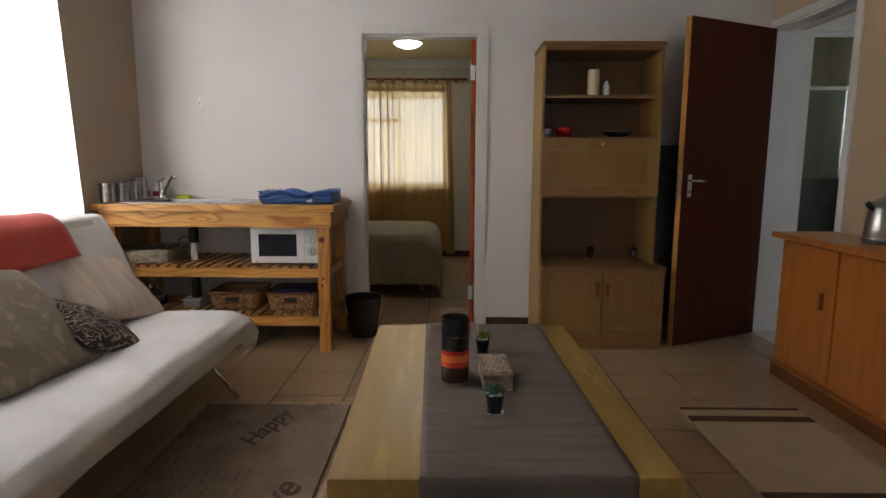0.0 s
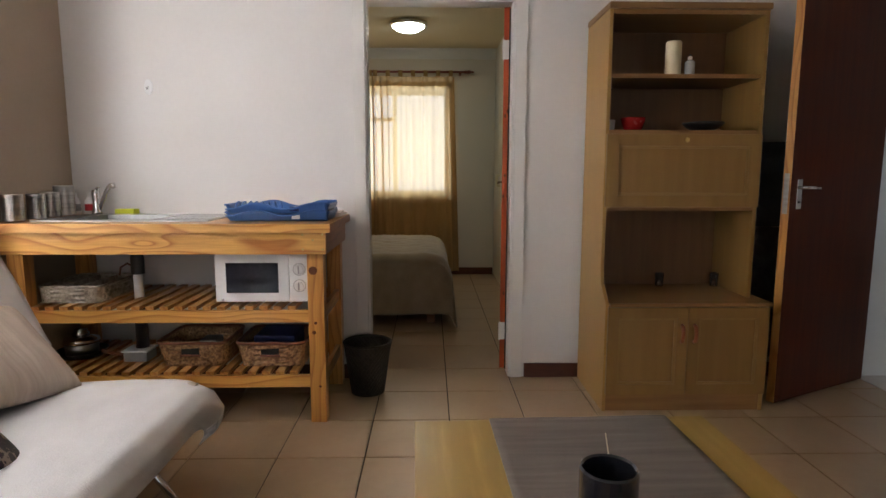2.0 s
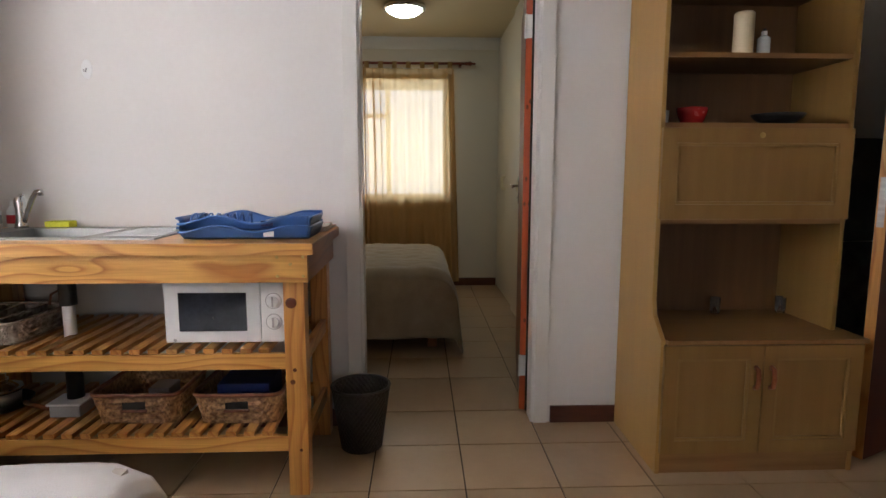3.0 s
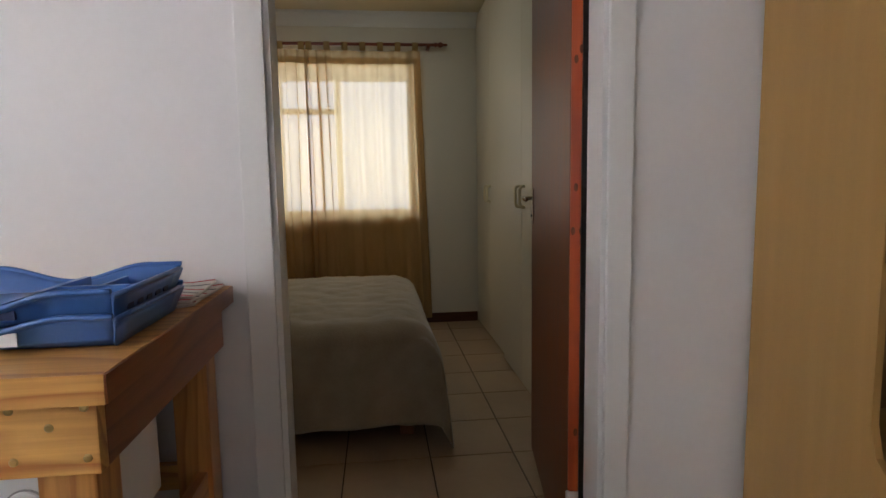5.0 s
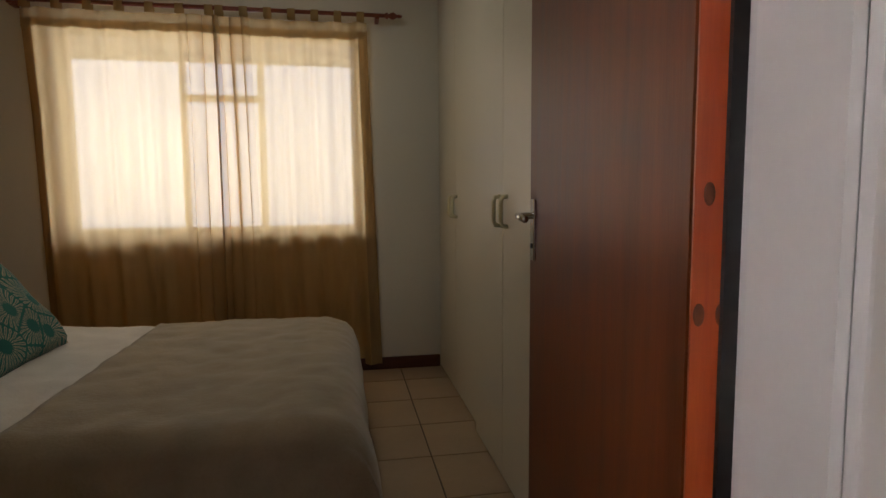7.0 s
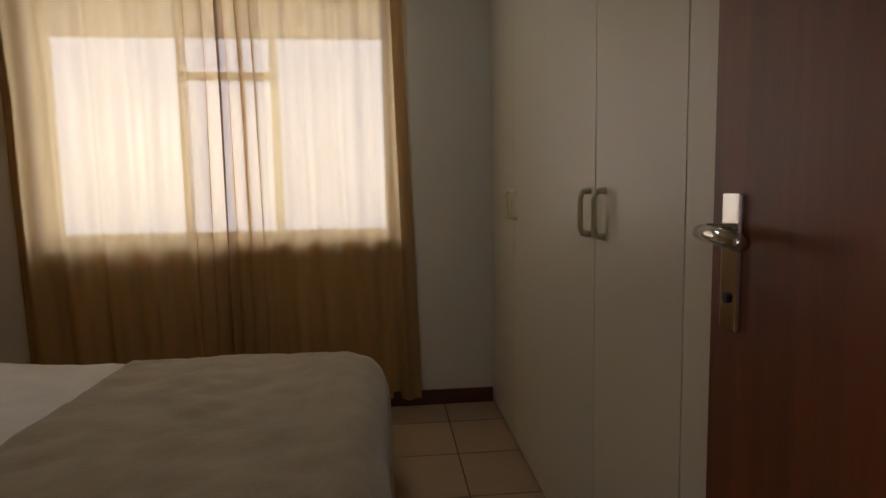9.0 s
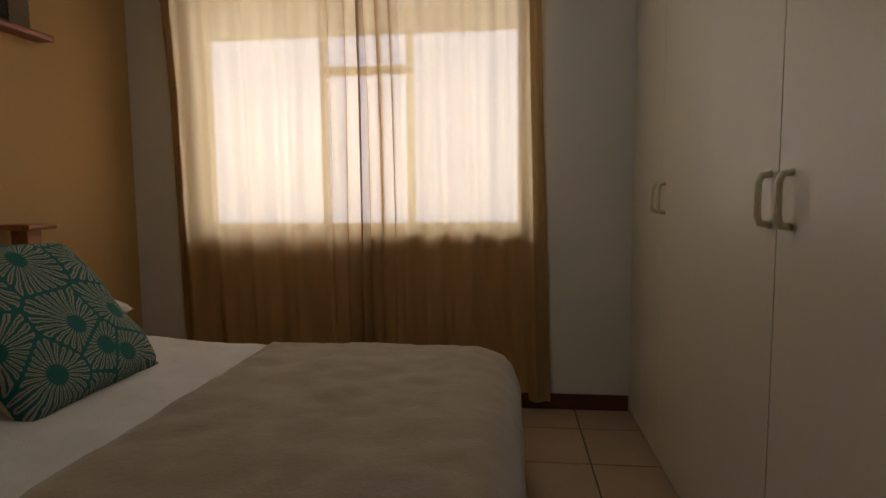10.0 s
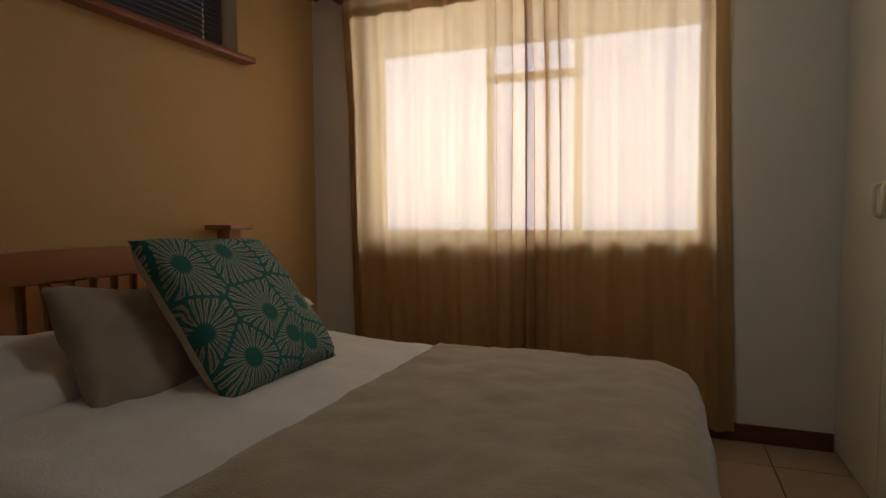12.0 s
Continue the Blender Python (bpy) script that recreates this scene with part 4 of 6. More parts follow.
part("mark", lathe(bmesh.new(), [(0, 0), (0.006, 0), (0.006, 0.001), (0, 0.0012)], 12), GREYPLASTIC, mw, "plain round mark", at=pose(w * 0.08, -0.0004, h * 0.08, 90, 0, 0))
for x in (0.04, w - 0.04):
    for y in (0.05, d - 0.05):
        part("foot", lathe(bmesh.new(), [(0, 0), (0.012, 0), (0.012, 0.006), (0, 0.006)], 10), BLACKPLASTIC, mw, at=pose(x, y, 0))


valve = thing("stop_valve", (-2.12, 3.90, 0.685), "small chrome stop valve on a thin pipe under the bench", "valve")
part("supply_pipe", tube(bmesh.new(), [(0, 0.0, 0.185), (0, 0, 0.02)], 0.007, 8), CHROME, valve, smooth=True)
part("valve_body", tube(bmesh.new(), [(0, 0.04, 0.01), (0, -0.03, 0.01)], 0.012, 10), CHROME, valve, smooth=True)


# woven things
def woven(bm, path, z0, z1, taper, rows, reps, depth=0.0035):
    """A wall of basket weave: path(u) gives a closed outline of x and y; it widens by taper to the top."""
    n = reps * 4

    def f(u, v):
        x, y, nx, ny = path(u)
        k = 1 + (taper - 1) * v
        bulge = depth * math.sin(2 * math.pi * reps * u + math.pi * round(v * rows)) * (1 if abs(v * rows - round(v * rows)) < 0.3 else 0)
        return (x * k + nx * bulge, y * k + ny * bulge, z0 + (z1 - z0) * v)
    return sheet(bm, f, n, rows * 2)


def rect_path(w, d):
    def path(u):
        a = 2 * math.pi * u
        c, s = math.cos(a), math.sin(a)
        e = 0.22
        x = math.copysign(abs(c) ** e, c) * w / 2
        y = math.copysign(abs(s) ** e, s) * d / 2
        return x, y, math.copysign(1, x) if abs(x) > w / 2 * 0.97 else 0, math.copysign(1, y) if abs(y) > d / 2 * 0.97 else 0
    return path


def basket(name, at, w, d, h, material, rim, label, taper=1.12, contents=None):
    b = thing(name, at, label, "basket")
    bm = bmesh.new()
    p = rect_path(w, d)
    woven(bm, p, 0.004, h, taper, 9, 44)
    sheet(bm, lambda u, v: ((u - 0.5) * w * 0.98, (v - 0.5) * d * 0.98, 0.005), 1, 1)
    thicken(part("weave", bm, material, b), 0.005)
    bm = bmesh.new()
    pts = [p(i / 64) for i in range(64)]
    tube(bm, [(x * taper, y * taper, h) for x, y, _, _ in pts], 0.008, 6, closed=True)
    part("rim", bm, rim, b, smooth=True)
    part("inner_lining", boxes((-w / 2 + 0.012, w / 2 - 0.012, -d / 2 + 0.012, d / 2 - 0.012, 0.0085, 0.0105)), rim, b, "dark basket bottom")
    # no hole is cut: a black plate imitates the dark inside
    part("hand_hole", boxes((-0.04, 0.04, -d / 2 * (1 + (taper - 1) * 0.6) - 0.0062, -d / 2 * (1 + (taper - 1) * 0.6) - 0.0042, h * 0.52, h * 0.80), bevel=0.0), BLACKPLASTIC, b, "black plate standing in for the hand hole's dark inside")
    part("hand_grip", tube(bmesh.new(), [(-0.045, -d / 2 * (1 + (taper - 1) * 0.6) - 0.007, h * 0.5), (0.045, -d / 2 * (1 + (taper - 1) * 0.6) - 0.007, h * 0.5)], 0.006, 6), rim, b)
    return b


SH1, SH2 = 0.2395, 0.5395
basket("basket", (-1.395, 3.60, SH1), 0.27, 0.27, 0.115, WICKER, WICKER_RIM, "brown wicker basket with a dark rim on the lower shelf", 1.16)
basket("basket", (-1.03, 3.59, SH1), 0.27, 0.27, 0.115, WICKER, WICKER_RIM, "brown wicker basket holding blue boxes on the lower shelf", 1.16)
solid("storage_box", boxes((-0.09, 0.10, -0.10, 0.10, 0, 0.12), bevel=0.008), NAVY, "dark blue plastic box in the wicker basket", "box", at=pose(-1.03, 3.60, SH1 + 0.012))
solid("grey_box", boxes((-0.05, 0.03, -0.05, 0.05, 0, 0.075), bevel=0.006), GREYPLASTIC, "small grey box in the wicker basket", "box", at=pose(-1.36, 3.64, SH1 + 0.012))
tray = thing("cutlery_tray", (-1.925, 3.62, SH2), "grey-washed wicker cutlery tray with three compartments", "tray")
bm = bmesh.new()
woven(bm, rect_path(0.27, 0.34), 0.003, 0.075, 1.04, 7, 44)
sheet(bm, lambda u, v: ((u - 0.5) * 0.265, (v - 0.5) * 0.335, 0.004), 1, 1)
thicken(part("weave", bm, WICKER_GREY, tray), 0.005)
for i in (-0.045, 0.045):
    part("divider", boxes((i - 0.004, i + 0.004, -0.16, 0.16, 0.006, 0.078)), WICKER_GREY, tray)
part("rim", tube(bmesh.new(), [(x * 1.04, y * 1.04, 0.077) for x, y, _, _ in (rect_path(0.27, 0.34)(i / 64) for i in range(64))], 0.006, 6, closed=True), WICKER_GREY, tray, smooth=True)
part("handle", tube(bmesh.new(), [(0.05, 0.17, 0.07), (0.055, 0.175, 0.11), (0.09, 0.176, 0.13), (0.125, 0.175, 0.11), (0.13, 0.17, 0.07)], 0.005, 6), WICKER_RIM, tray, smooth=True)

container = thing("food_container", (-1.69, 3.58, SH1), "clear plastic food container with a pale lid on the lower shelf", "container")
part("body", boxes((-0.055, 0.055, -0.05, 0.05, 0, 0.045), bevel=0.006), GREYPLASTIC, container)
part("lid", boxes((-0.062, 0.062, -0.057, 0.057, 0.046, 0.054), bevel=0.003), WHITEPLASTIC, container)
pan = thing("frying_pan", (-2.0, 3.64, SH1), "black frying pan with a wooden handle on the lower shelf", "pan")
part("pan_body", lathe(bmesh.new(), [(0, 0), (0.09, 0), (0.115, 0.03), (0.112, 0.03), (0.088, 0.004), (0, 0.004)]), BLACKPLASTIC, pan, smooth=True)
part("handle", tube(bmesh.new(), [(0.11, -0.02, 0.026), (0.17, -0.06, 0.03), (0.25, -0.10, 0.032)], 0.009, 8), HANDLEWOOD, pan, "wooden handle", smooth=True)
pot = thing("saucepan", pose(-2.0, 3.64, SH1 + 0.005) @ Matrix.Diagonal((1.25, 1.25, 1.35, 1)), "small steel saucepan with a steel lid stacked in the pan", "saucepan")
part("pot_body", lathe(bmesh.new(), [(0, 0), (0.055, 0), (0.06, 0.045), (0, 0.046)]), STEEL, pot, smooth=True)
part("lid", lathe(bmesh.new(), [(0, 0.047), (0.066, 0.047), (0.062, 0.06), (0.03, 0.072), (0, 0.075)]), CHROME, pot, smooth=True)
part("coil", lathe(bmesh.new(), [(0, 0.0755), (0.03, 0.0755), (0.028, 0.083), (0.022, 0.085), (0.024, 0.093), (0, 0.096)]), CHROME, pot, smooth=True)

# bin
wb = thing("waste_basket", (-0.622, 3.76, 0), "dark woven waste basket on the tiles beside the bench", "waste basket")
bm = bmesh.new()
woven(bm, lambda u: (0.082 * math.cos(2 * math.pi * u), 0.082 * math.sin(2 * math.pi * u), math.cos(2 * math.pi * u), math.sin(2 * math.pi * u)), 0.0, 0.265, 1.46, 20, 34, 0.002)
lathe(bm, [(0, 0.003), (0.082, 0.003)], 24)
thicken(part("weave", bm, WICKER_DARK, wb), 0.004)
part("rim", tube(bmesh.new(), [(0.12 * math.cos(i * math.pi / 18), 0.12 * math.sin(i * math.pi / 18), 0.266) for i in range(36)], 0.006, 6, closed=True), WICKER_DARK, wb, smooth=True)

# wall hook
hook = thing("wall_hook", (-1.752, NY - 0.001, 1.565), "small white plastic hook stuck on the white wall", "hook")
part("plate", lathe(bmesh.new(), [(0, 0), (0.021, 0), (0.019, 0.003), (0, 0.004)], 20), WHITEPLASTIC, hook, at=pose(0, 0, 0, 90, 0, 0) @ Matrix.Diagonal((1.1, 1.9, 1, 1)))
part("prong", tube(bmesh.new(), [(0, -0.004, 0.004), (0, -0.012, -0.012), (0, -0.022, -0.014), (0, -0.026, -0.004)], 0.0028, 6), GREYPLASTIC, hook, smooth=True)

# ---- wall unit ----
UX, UY = 0.520, NY - 0.016
unit = thing("wall_unit", (UX, UY, 0), "tall honey oak wall unit with open shelves and a drop front", "wall unit")
UW, UD, LD, UH = 0.735, 0.365, 0.465, 1.868
LWX = 0.772


def side_panel(x, material):
    """The upright with its lower part drawn forward in a curve."""
    prof = [(0, 0), (LD, 0), (LD, 0.525), (LD - 0.02, 0.54), (UD + 0.015, 0.60), (UD, 0.66), (UD, UH - 0.001), (0, UH - 0.001)]
    bm = bmesh.new()
    a = [bm.verts.new((x, -y, z)) for y, z in prof]
    b = [bm.verts.new((x + 0.016, -y, z)) for y, z in prof]
    k = len(prof)
    bm.faces.new(a), bm.faces.new(b[::-1])
    for i in range(k):
        bm.faces.new((a[i], a[(i + 1) % k], b[(i + 1) % k], b[i]))
    return bm


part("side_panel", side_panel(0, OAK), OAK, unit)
# right upright in the darker oak, which imitates its weaker light
part("side_panel", boxes((UW - 0.016, UW, -UD, 0, 0.531, UH - 0.001)), OAK_SHADED, unit)
part("side_panel", boxes((LWX - 0.016, LWX, -LD, 0, 0.0, 0.512)), OAK, unit)
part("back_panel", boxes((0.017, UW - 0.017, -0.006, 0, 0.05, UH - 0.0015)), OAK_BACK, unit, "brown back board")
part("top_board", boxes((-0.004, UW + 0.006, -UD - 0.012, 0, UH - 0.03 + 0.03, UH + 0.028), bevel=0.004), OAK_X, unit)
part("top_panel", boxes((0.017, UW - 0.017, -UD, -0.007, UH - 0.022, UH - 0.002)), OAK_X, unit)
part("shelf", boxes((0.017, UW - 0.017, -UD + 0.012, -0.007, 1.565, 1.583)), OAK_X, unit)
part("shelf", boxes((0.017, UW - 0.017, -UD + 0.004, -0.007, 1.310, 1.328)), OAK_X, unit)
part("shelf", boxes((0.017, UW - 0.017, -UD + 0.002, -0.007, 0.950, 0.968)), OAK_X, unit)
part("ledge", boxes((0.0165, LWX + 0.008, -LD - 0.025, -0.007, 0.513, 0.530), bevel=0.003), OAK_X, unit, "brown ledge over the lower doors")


def panelled(name, x0, x1, z0, z1, y, parent, border, label=""):
    """A door with a raised frame round a sunk panel, its face at -y."""
    d = part(name, boxes((x0 + border, x1 - border, -y + 0.012, -y + 0.018, z0 + border, z1 - border)), OAK_SHADED, parent, label)
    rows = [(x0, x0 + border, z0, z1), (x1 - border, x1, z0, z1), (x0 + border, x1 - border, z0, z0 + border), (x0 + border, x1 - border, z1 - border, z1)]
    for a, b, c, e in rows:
        part("frame_rail", boxes((a, b, -y, -y + 0.018, c, e)), OAK_SHADED, d)
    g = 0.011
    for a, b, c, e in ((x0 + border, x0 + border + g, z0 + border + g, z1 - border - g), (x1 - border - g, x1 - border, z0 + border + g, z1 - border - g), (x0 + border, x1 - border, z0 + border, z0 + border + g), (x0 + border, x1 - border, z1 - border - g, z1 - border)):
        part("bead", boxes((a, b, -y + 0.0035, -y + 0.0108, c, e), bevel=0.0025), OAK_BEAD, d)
    return d


drop = panelled("drop_front", 0.004, UW - 0.004, 0.970, 1.308, UD + 0.018, unit, 0.055, "drop-down front with a lock")
part("lock", lathe(bmesh.new(), [(0, 0), (0.011, 0), (0.010, 0.004), (0, 0.005)], 16), BRASS, drop, "brass lock", at=pose(UW / 2 + 0.01, -UD - 0.0185, 1.282, 90, 0, 0))
for x0, x1, hx in ((0.010, LWX / 2 - 0.002, LWX / 2 - 0.030), (LWX / 2 + 0.002, LWX - 0.004, LWX / 2 + 0.030)):
    dd = panelled("cupboard_door", x0, x1, 0.088, 0.508, LD + 0.018, unit, 0.05)
    part("handle", tube(bmesh.new(), [(hx, -LD - 0.018, 0.345), (hx, -LD - 0.036, 0.352), (hx, -LD - 0.042, 0.385), (hx, -LD - 0.036, 0.418), (hx, -LD - 0.018, 0.425)], 0.009, 8), HANDLEWOOD, dd, "reddish wooden handle", smooth=True)
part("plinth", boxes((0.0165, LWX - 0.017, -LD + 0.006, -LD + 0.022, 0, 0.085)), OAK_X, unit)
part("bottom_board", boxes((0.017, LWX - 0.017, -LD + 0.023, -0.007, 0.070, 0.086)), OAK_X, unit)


def U(x, y, z):
    return (UX + x, UY - y, z)


candle = solid("candle", lathe(bmesh.new(), [(0, 0), (0.035, 0), (0.036, 0.004), (0.036, 0.150), (0.030, 0.156), (0.02, 0.150), (0, 0.149)]), CANDLE, "thick cream pillar candle on the top shelf", "candle", at=pose(*U(0.325, 0.30, 1.583)), smooth=False)
spray = thing("spray_bottle", U(0.405, 0.30, 1.583), "small clear bottle with a white cap beside the candle", "bottle")
part("bottle_body", lathe(bmesh.new(), [(0, 0), (0.022, 0), (0.023, 0.005), (0.023, 0.062), (0.012, 0.072), (0, 0.074)], 18), SPRAY, spray, smooth=True)
part("cap", lathe(bmesh.new(), [(0, 0.0742), (0.010, 0.0742), (0.010, 0.088), (0, 0.089)], 14), WHITEPLASTIC, spray)
part("nozzle", lathe(bmesh.new(), [(0, 0.0892), (0.006, 0.0892), (0.006, 0.098), (0, 0.099)], 10), BLACKPLASTIC, spray)
solid("red_bowl", lathe(bmesh.new(), [(0, 0), (0.040, 0), (0.056, 0.045), (0.058, 0.062), (0.054, 0.062), (0.038, 0.006), (0, 0.006)]), REDCERAMIC, "small red ceramic bowl on the middle shelf", "bowl", at=pose(*U(0.155, 0.28, 1.328)), smooth=True)
solid("black_dish", lathe(bmesh.new(), [(0, 0), (0.045, 0), (0.085, 0.026), (0.096, 0.040), (0.092, 0.042), (0.04, 0.006), (0, 0.005)]), BLACKPLASTIC, "wide dark woven dish on the middle shelf", "bowl", at=pose(*U(0.50, 0.27, 1.328)), smooth=True)
solid("dark_cup", lathe(bmesh.new(), [(0, 0), (0.022, 0), (0.025, 0.055), (0.022, 0.055), (0.02, 0.005), (0, 0.005)]), GREYPLASTIC, "small grey cup beside the red bowl", "cup", at=pose(*U(0.055, 0.24, 1.328)), smooth=True)
for x in (0.405, 0.70):
    g = thing("tumbler", U(x, 0.07, 0.5305), "small clear glass tumbler at the back of the ledge", "glass")
    part("glass_body", lathe(bmesh.new(), [(0, 0), (0.020, 0), (0.023, 0.07), (0.021, 0.07), (0.018, 0.008), (0, 0.008)], 20), CLEAR, g, smooth=True)

# coat behind the open door
coat = thing("hanging_coat", (1.47, NY - 0.03, 1.27), "dark quilted coat hanging on the wall behind the open door", "coat")


def coat_pt(x0, x1, z0, z1, depth, ph):
    return lambda u, v: (x0 + (x1 - x0) * u, -depth * math.sin(math.pi * min(1, max(0, u))) ** 0.5 - 0.012 * math.sin(22 * v + 5 * u + ph) * math.sin(math.pi * u), z0 + (z1 - z0) * v)


part("coat_body", sheet(bmesh.new(), coat_pt(-0.17, 0.20, -1.12, -0.42, 0.10, 0), 18, 34), DARKCLOTH, coat, smooth=True)
part("coat_top", sheet(bmesh.new(), coat_pt(-0.16, 0.20, -0.42, 0.02, 0.08, 1), 18, 18), GREYCLOTH, coat, "dark grey upper part", smooth=True)
part("peg", lathe(bmesh.new(), [(0, 0), (0.012, 0), (0.010, 0.05), (0.016, 0.06), (0, 0.065)], 12), CHROME, coat, at=pose(0.0, 0.028, 0.0, 90, 0, 0))

# ---- coffee table and what stands on it ----
TZ = 0.47
TAB = pose(0.0705, 1.732, 0, 0, 0, 1.7)
table = thing("coffee_table", TAB, "pale wooden coffee table with a thick top and a grey runner", "coffee table")
part("tabletop", boxes((-0.392, 0.392, -0.615, 0.615, TZ - 0.045, TZ), bevel=0.003), TABLEWOOD, table)
for x in (-0.375, 0.295):
    for y in (-0.61, 0.525):
        part("leg", boxes((x, x + 0.08, y, y + 0.08, 0, TZ - 0.046), bevel=0.003), TABLEWOOD, table)
part("apron", boxes((-0.29, 0.29, -0.60, -0.58, TZ - 0.12, TZ - 0.046), (-0.29, 0.29, 0.575, 0.595, TZ - 0.12, TZ - 0.046)), TABLEWOOD, table)
runner = thing("table_runner", TAB @ pose(0, 0, TZ), "grey-brown woven table runner hanging over the table end", "table runner")
RX0, RX1 = -0.192, 0.288
bm = bmesh.new()
sheet(bm, lambda u, v: (RX0 + (RX1 - RX0) * u, -0.615 + 1.230 * v, 0.0025 + 0.0006 * math.sin(40 * v) * math.sin(9 * u)), 24, 60)
thicken(part("weave", bm, RUNNER, runner, smooth=True), 0.003)
bm = bmesh.new()
sheet(bm, lambda u, v: (RX0 + (RX1 - RX0) * u, -0.6175 - 0.004 * math.sin(6 * u) * v, 0.002 - 0.16 * v), 24, 8)
thicken(part("hanging_end", bm, RUNNER, runner, smooth=True), 0.003)


def T(x, y, z=0.0045):
    """A pose on the table, at a place of the room."""
    return pose(x, y, TZ + z)


vase = thing("vase", T(-0.022, 1.70), "cylindrical glazed vase, black over orange and red bands over brown", "vase")
R = 0.045
for nm, z0, z1, mt, lb in (("foot_band", 0, 0.050, GLAZE_BROWN, "dark brown band"), ("red_band", 0.0502, 0.066, GLAZE_RED, "red band"), ("orange_band", 0.0662, 0.088, GLAZE_ORANGE, "orange band"), ("upper_red_band", 0.0882, 0.102, GLAZE_RED, "red band")):
    part(nm, lathe(bmesh.new(), [(R - 0.006, z0), (R if z0 else R - 0.003, z0), (R + 0.0003, (z0 + z1) / 2), (R, z1), (R - 0.006, z1)], 48), mt, vase, lb)
part("vase_bottom", lathe(bmesh.new(), [(0, 0.004), (R - 0.0065, 0.004)], 32), GLAZE_BROWN, vase)
part("upper_body", lathe(bmesh.new(), [(R - 0.006, 0.1022), (R, 0.1022), (R, 0.145), (R - 0.0008, 0.150), (R, 0.155), (R, 0.201), (R - 0.003, 0.204), (R - 0.006, 0.201), (R - 0.007, 0.10)], 48), GLAZE_BLACK, vase, "black glazed neck")

BXW, BXD, BXH = 0.088, 0.195, 0.052
cb = thing("carved_box", T(0.104, 1.70) @ pose(0, 0, 0, 0, 0, 2), "carved pale wooden box with a fretted lid between the plants", "box")
part("box_body", boxes((-BXW / 2, BXW / 2, -BXD / 2, BXD / 2, 0, BXH * 0.62), bevel=0.002), CARVED, cb)
part("lid", boxes((-BXW / 2 - 0.001, BXW / 2 + 0.001, -BXD / 2 - 0.001, BXD / 2 + 0.001, BXH * 0.64, BXH), bevel=0.003), CARVED, cb)
rng = random.Random(4)
for k in range(5):
    a = [(-0.026 + 0.013 * k + 0.006 * math.sin(j * 1.3 + k), -0.075 + j * 0.0125, BXH + 0.0006) for j in range(13)]
    part("carving", tube(bmesh.new(), a, 0.0016, 5), FRINGE, cb, "raised carved tendril")
for s in (-1, 1):
    for k in range(6):
        a = [(s * (BXW / 2 + 0.0005), -0.08 + 0.028 * k, 0.006), (s * (BXW / 2 + 0.0005), -0.07 + 0.028 * k, BXH - 0.008)]
        part("carving", tube(bmesh.new(), a, 0.0016, 5), FRINGE, cb, "raised carved tendril")


def succulent(name, x, y, leafmat, n, spread, height, label):
    p = thing(name, T(x, y), label, "potted plant")
    part("saucer", lathe(bmesh.new(), [(0, 0), (0.019, 0), (0.023, 0.004), (0, 0.0045)], 20), CLEAR, p, "clear saucer", smooth=True)
    part("pot", lathe(bmesh.new(), [(0, 0.005), (0.019, 0.005), (0.025, 0.048), (0.027, 0.049), (0.027, 0.055), (0.024, 0.055), (0.022, 0.048), (0, 0.047)], 20), BLACKPLASTIC, p, "small black plastic pot")
    bm = bmesh.new()
    r2 = random.Random(n)
    for k in range(34):
        a, r = r2.uniform(0, 6.28), 0.021 * math.sqrt(r2.random())
        bmesh.ops.create_icosphere(bm, subdivisions=1, radius=r2.uniform(0.0028, 0.0045), matrix=pose(r * math.cos(a), r * math.sin(a), 0.0535))
    part("pebbles", bm, PEBBLE, p, "white pebbles", smooth=True, kind="stuff")
    for k in range(n):
        a = k * 2.4
        t = k / n
        out, up = spread * (1 - 0.6 * t), height * (0.45 + 0.55 * t)
        bm = bmesh.new()

        def f(u, v):
            w = 0.0052 * math.sin(math.pi * min(1, v * 0.85 + 0.12)) ** 0.8 * (1 - v ** 4)
            return ((u - 0.5) * 2 * w, out * v ** 1.1, 0.054 + up * v - 0.012 * v * v + 0.0025 * (1 - (2 * u - 1) ** 2) * -1)
        sheet(bm, f, 4, 6)
        thicken(part("leaf", bm, leafmat, p, at=pose(0, 0, 0, 0, 0, math.degrees(a)), smooth=True), 0.0022)


succulent("potted_succulent", 0.080, 1.955, LEAF_LIGHT, 18, 0.034, 0.046, "small light green succulent in a black pot behind the carved box")
succulent("potted_succulent", 0.085, 1.445, LEAF_DARK, 20, 0.034, 0.045, "small blue-green succulent in a black pot near the table end")

stick = solid("plant_stick", tube(bmesh.new(), [(-0.012, 0.004, 0.053), (-0.026, 0.006, 0.135)], 0.0013, 6), CANDLE, "thin pale stick stuck in the potted succulent", "stick", at=T(0.080, 1.955))

# ---- rugs ----
rug = thing("rug", (-0.508, 2.56, 0.004), "brown rug printed with lettering, fringed, beside the coffee table", "rug")
RGW, RGL = 0.68, 2.2
part("rug_body", boxes((-RGW, 0, -RGL, 0, 0, 0.009), bevel=0.003), RUG, rug)
bm = bmesh.new()
rng = random.Random(11)
for i in range(110):
    x = -RGW + RGW * i / 109
    lean = rng.uniform(-0.012, 0.012)
    tube(bm, [(x, 0.0, 0.006), (x + lean * 0.5, 0.02, 0.004), (x + lean, rng.uniform(0.032, 0.048), 0.002)], 0.0024, 4)
part("fringe", bm, FRINGE, rug, "pale cotton fringe", kind="stuff")


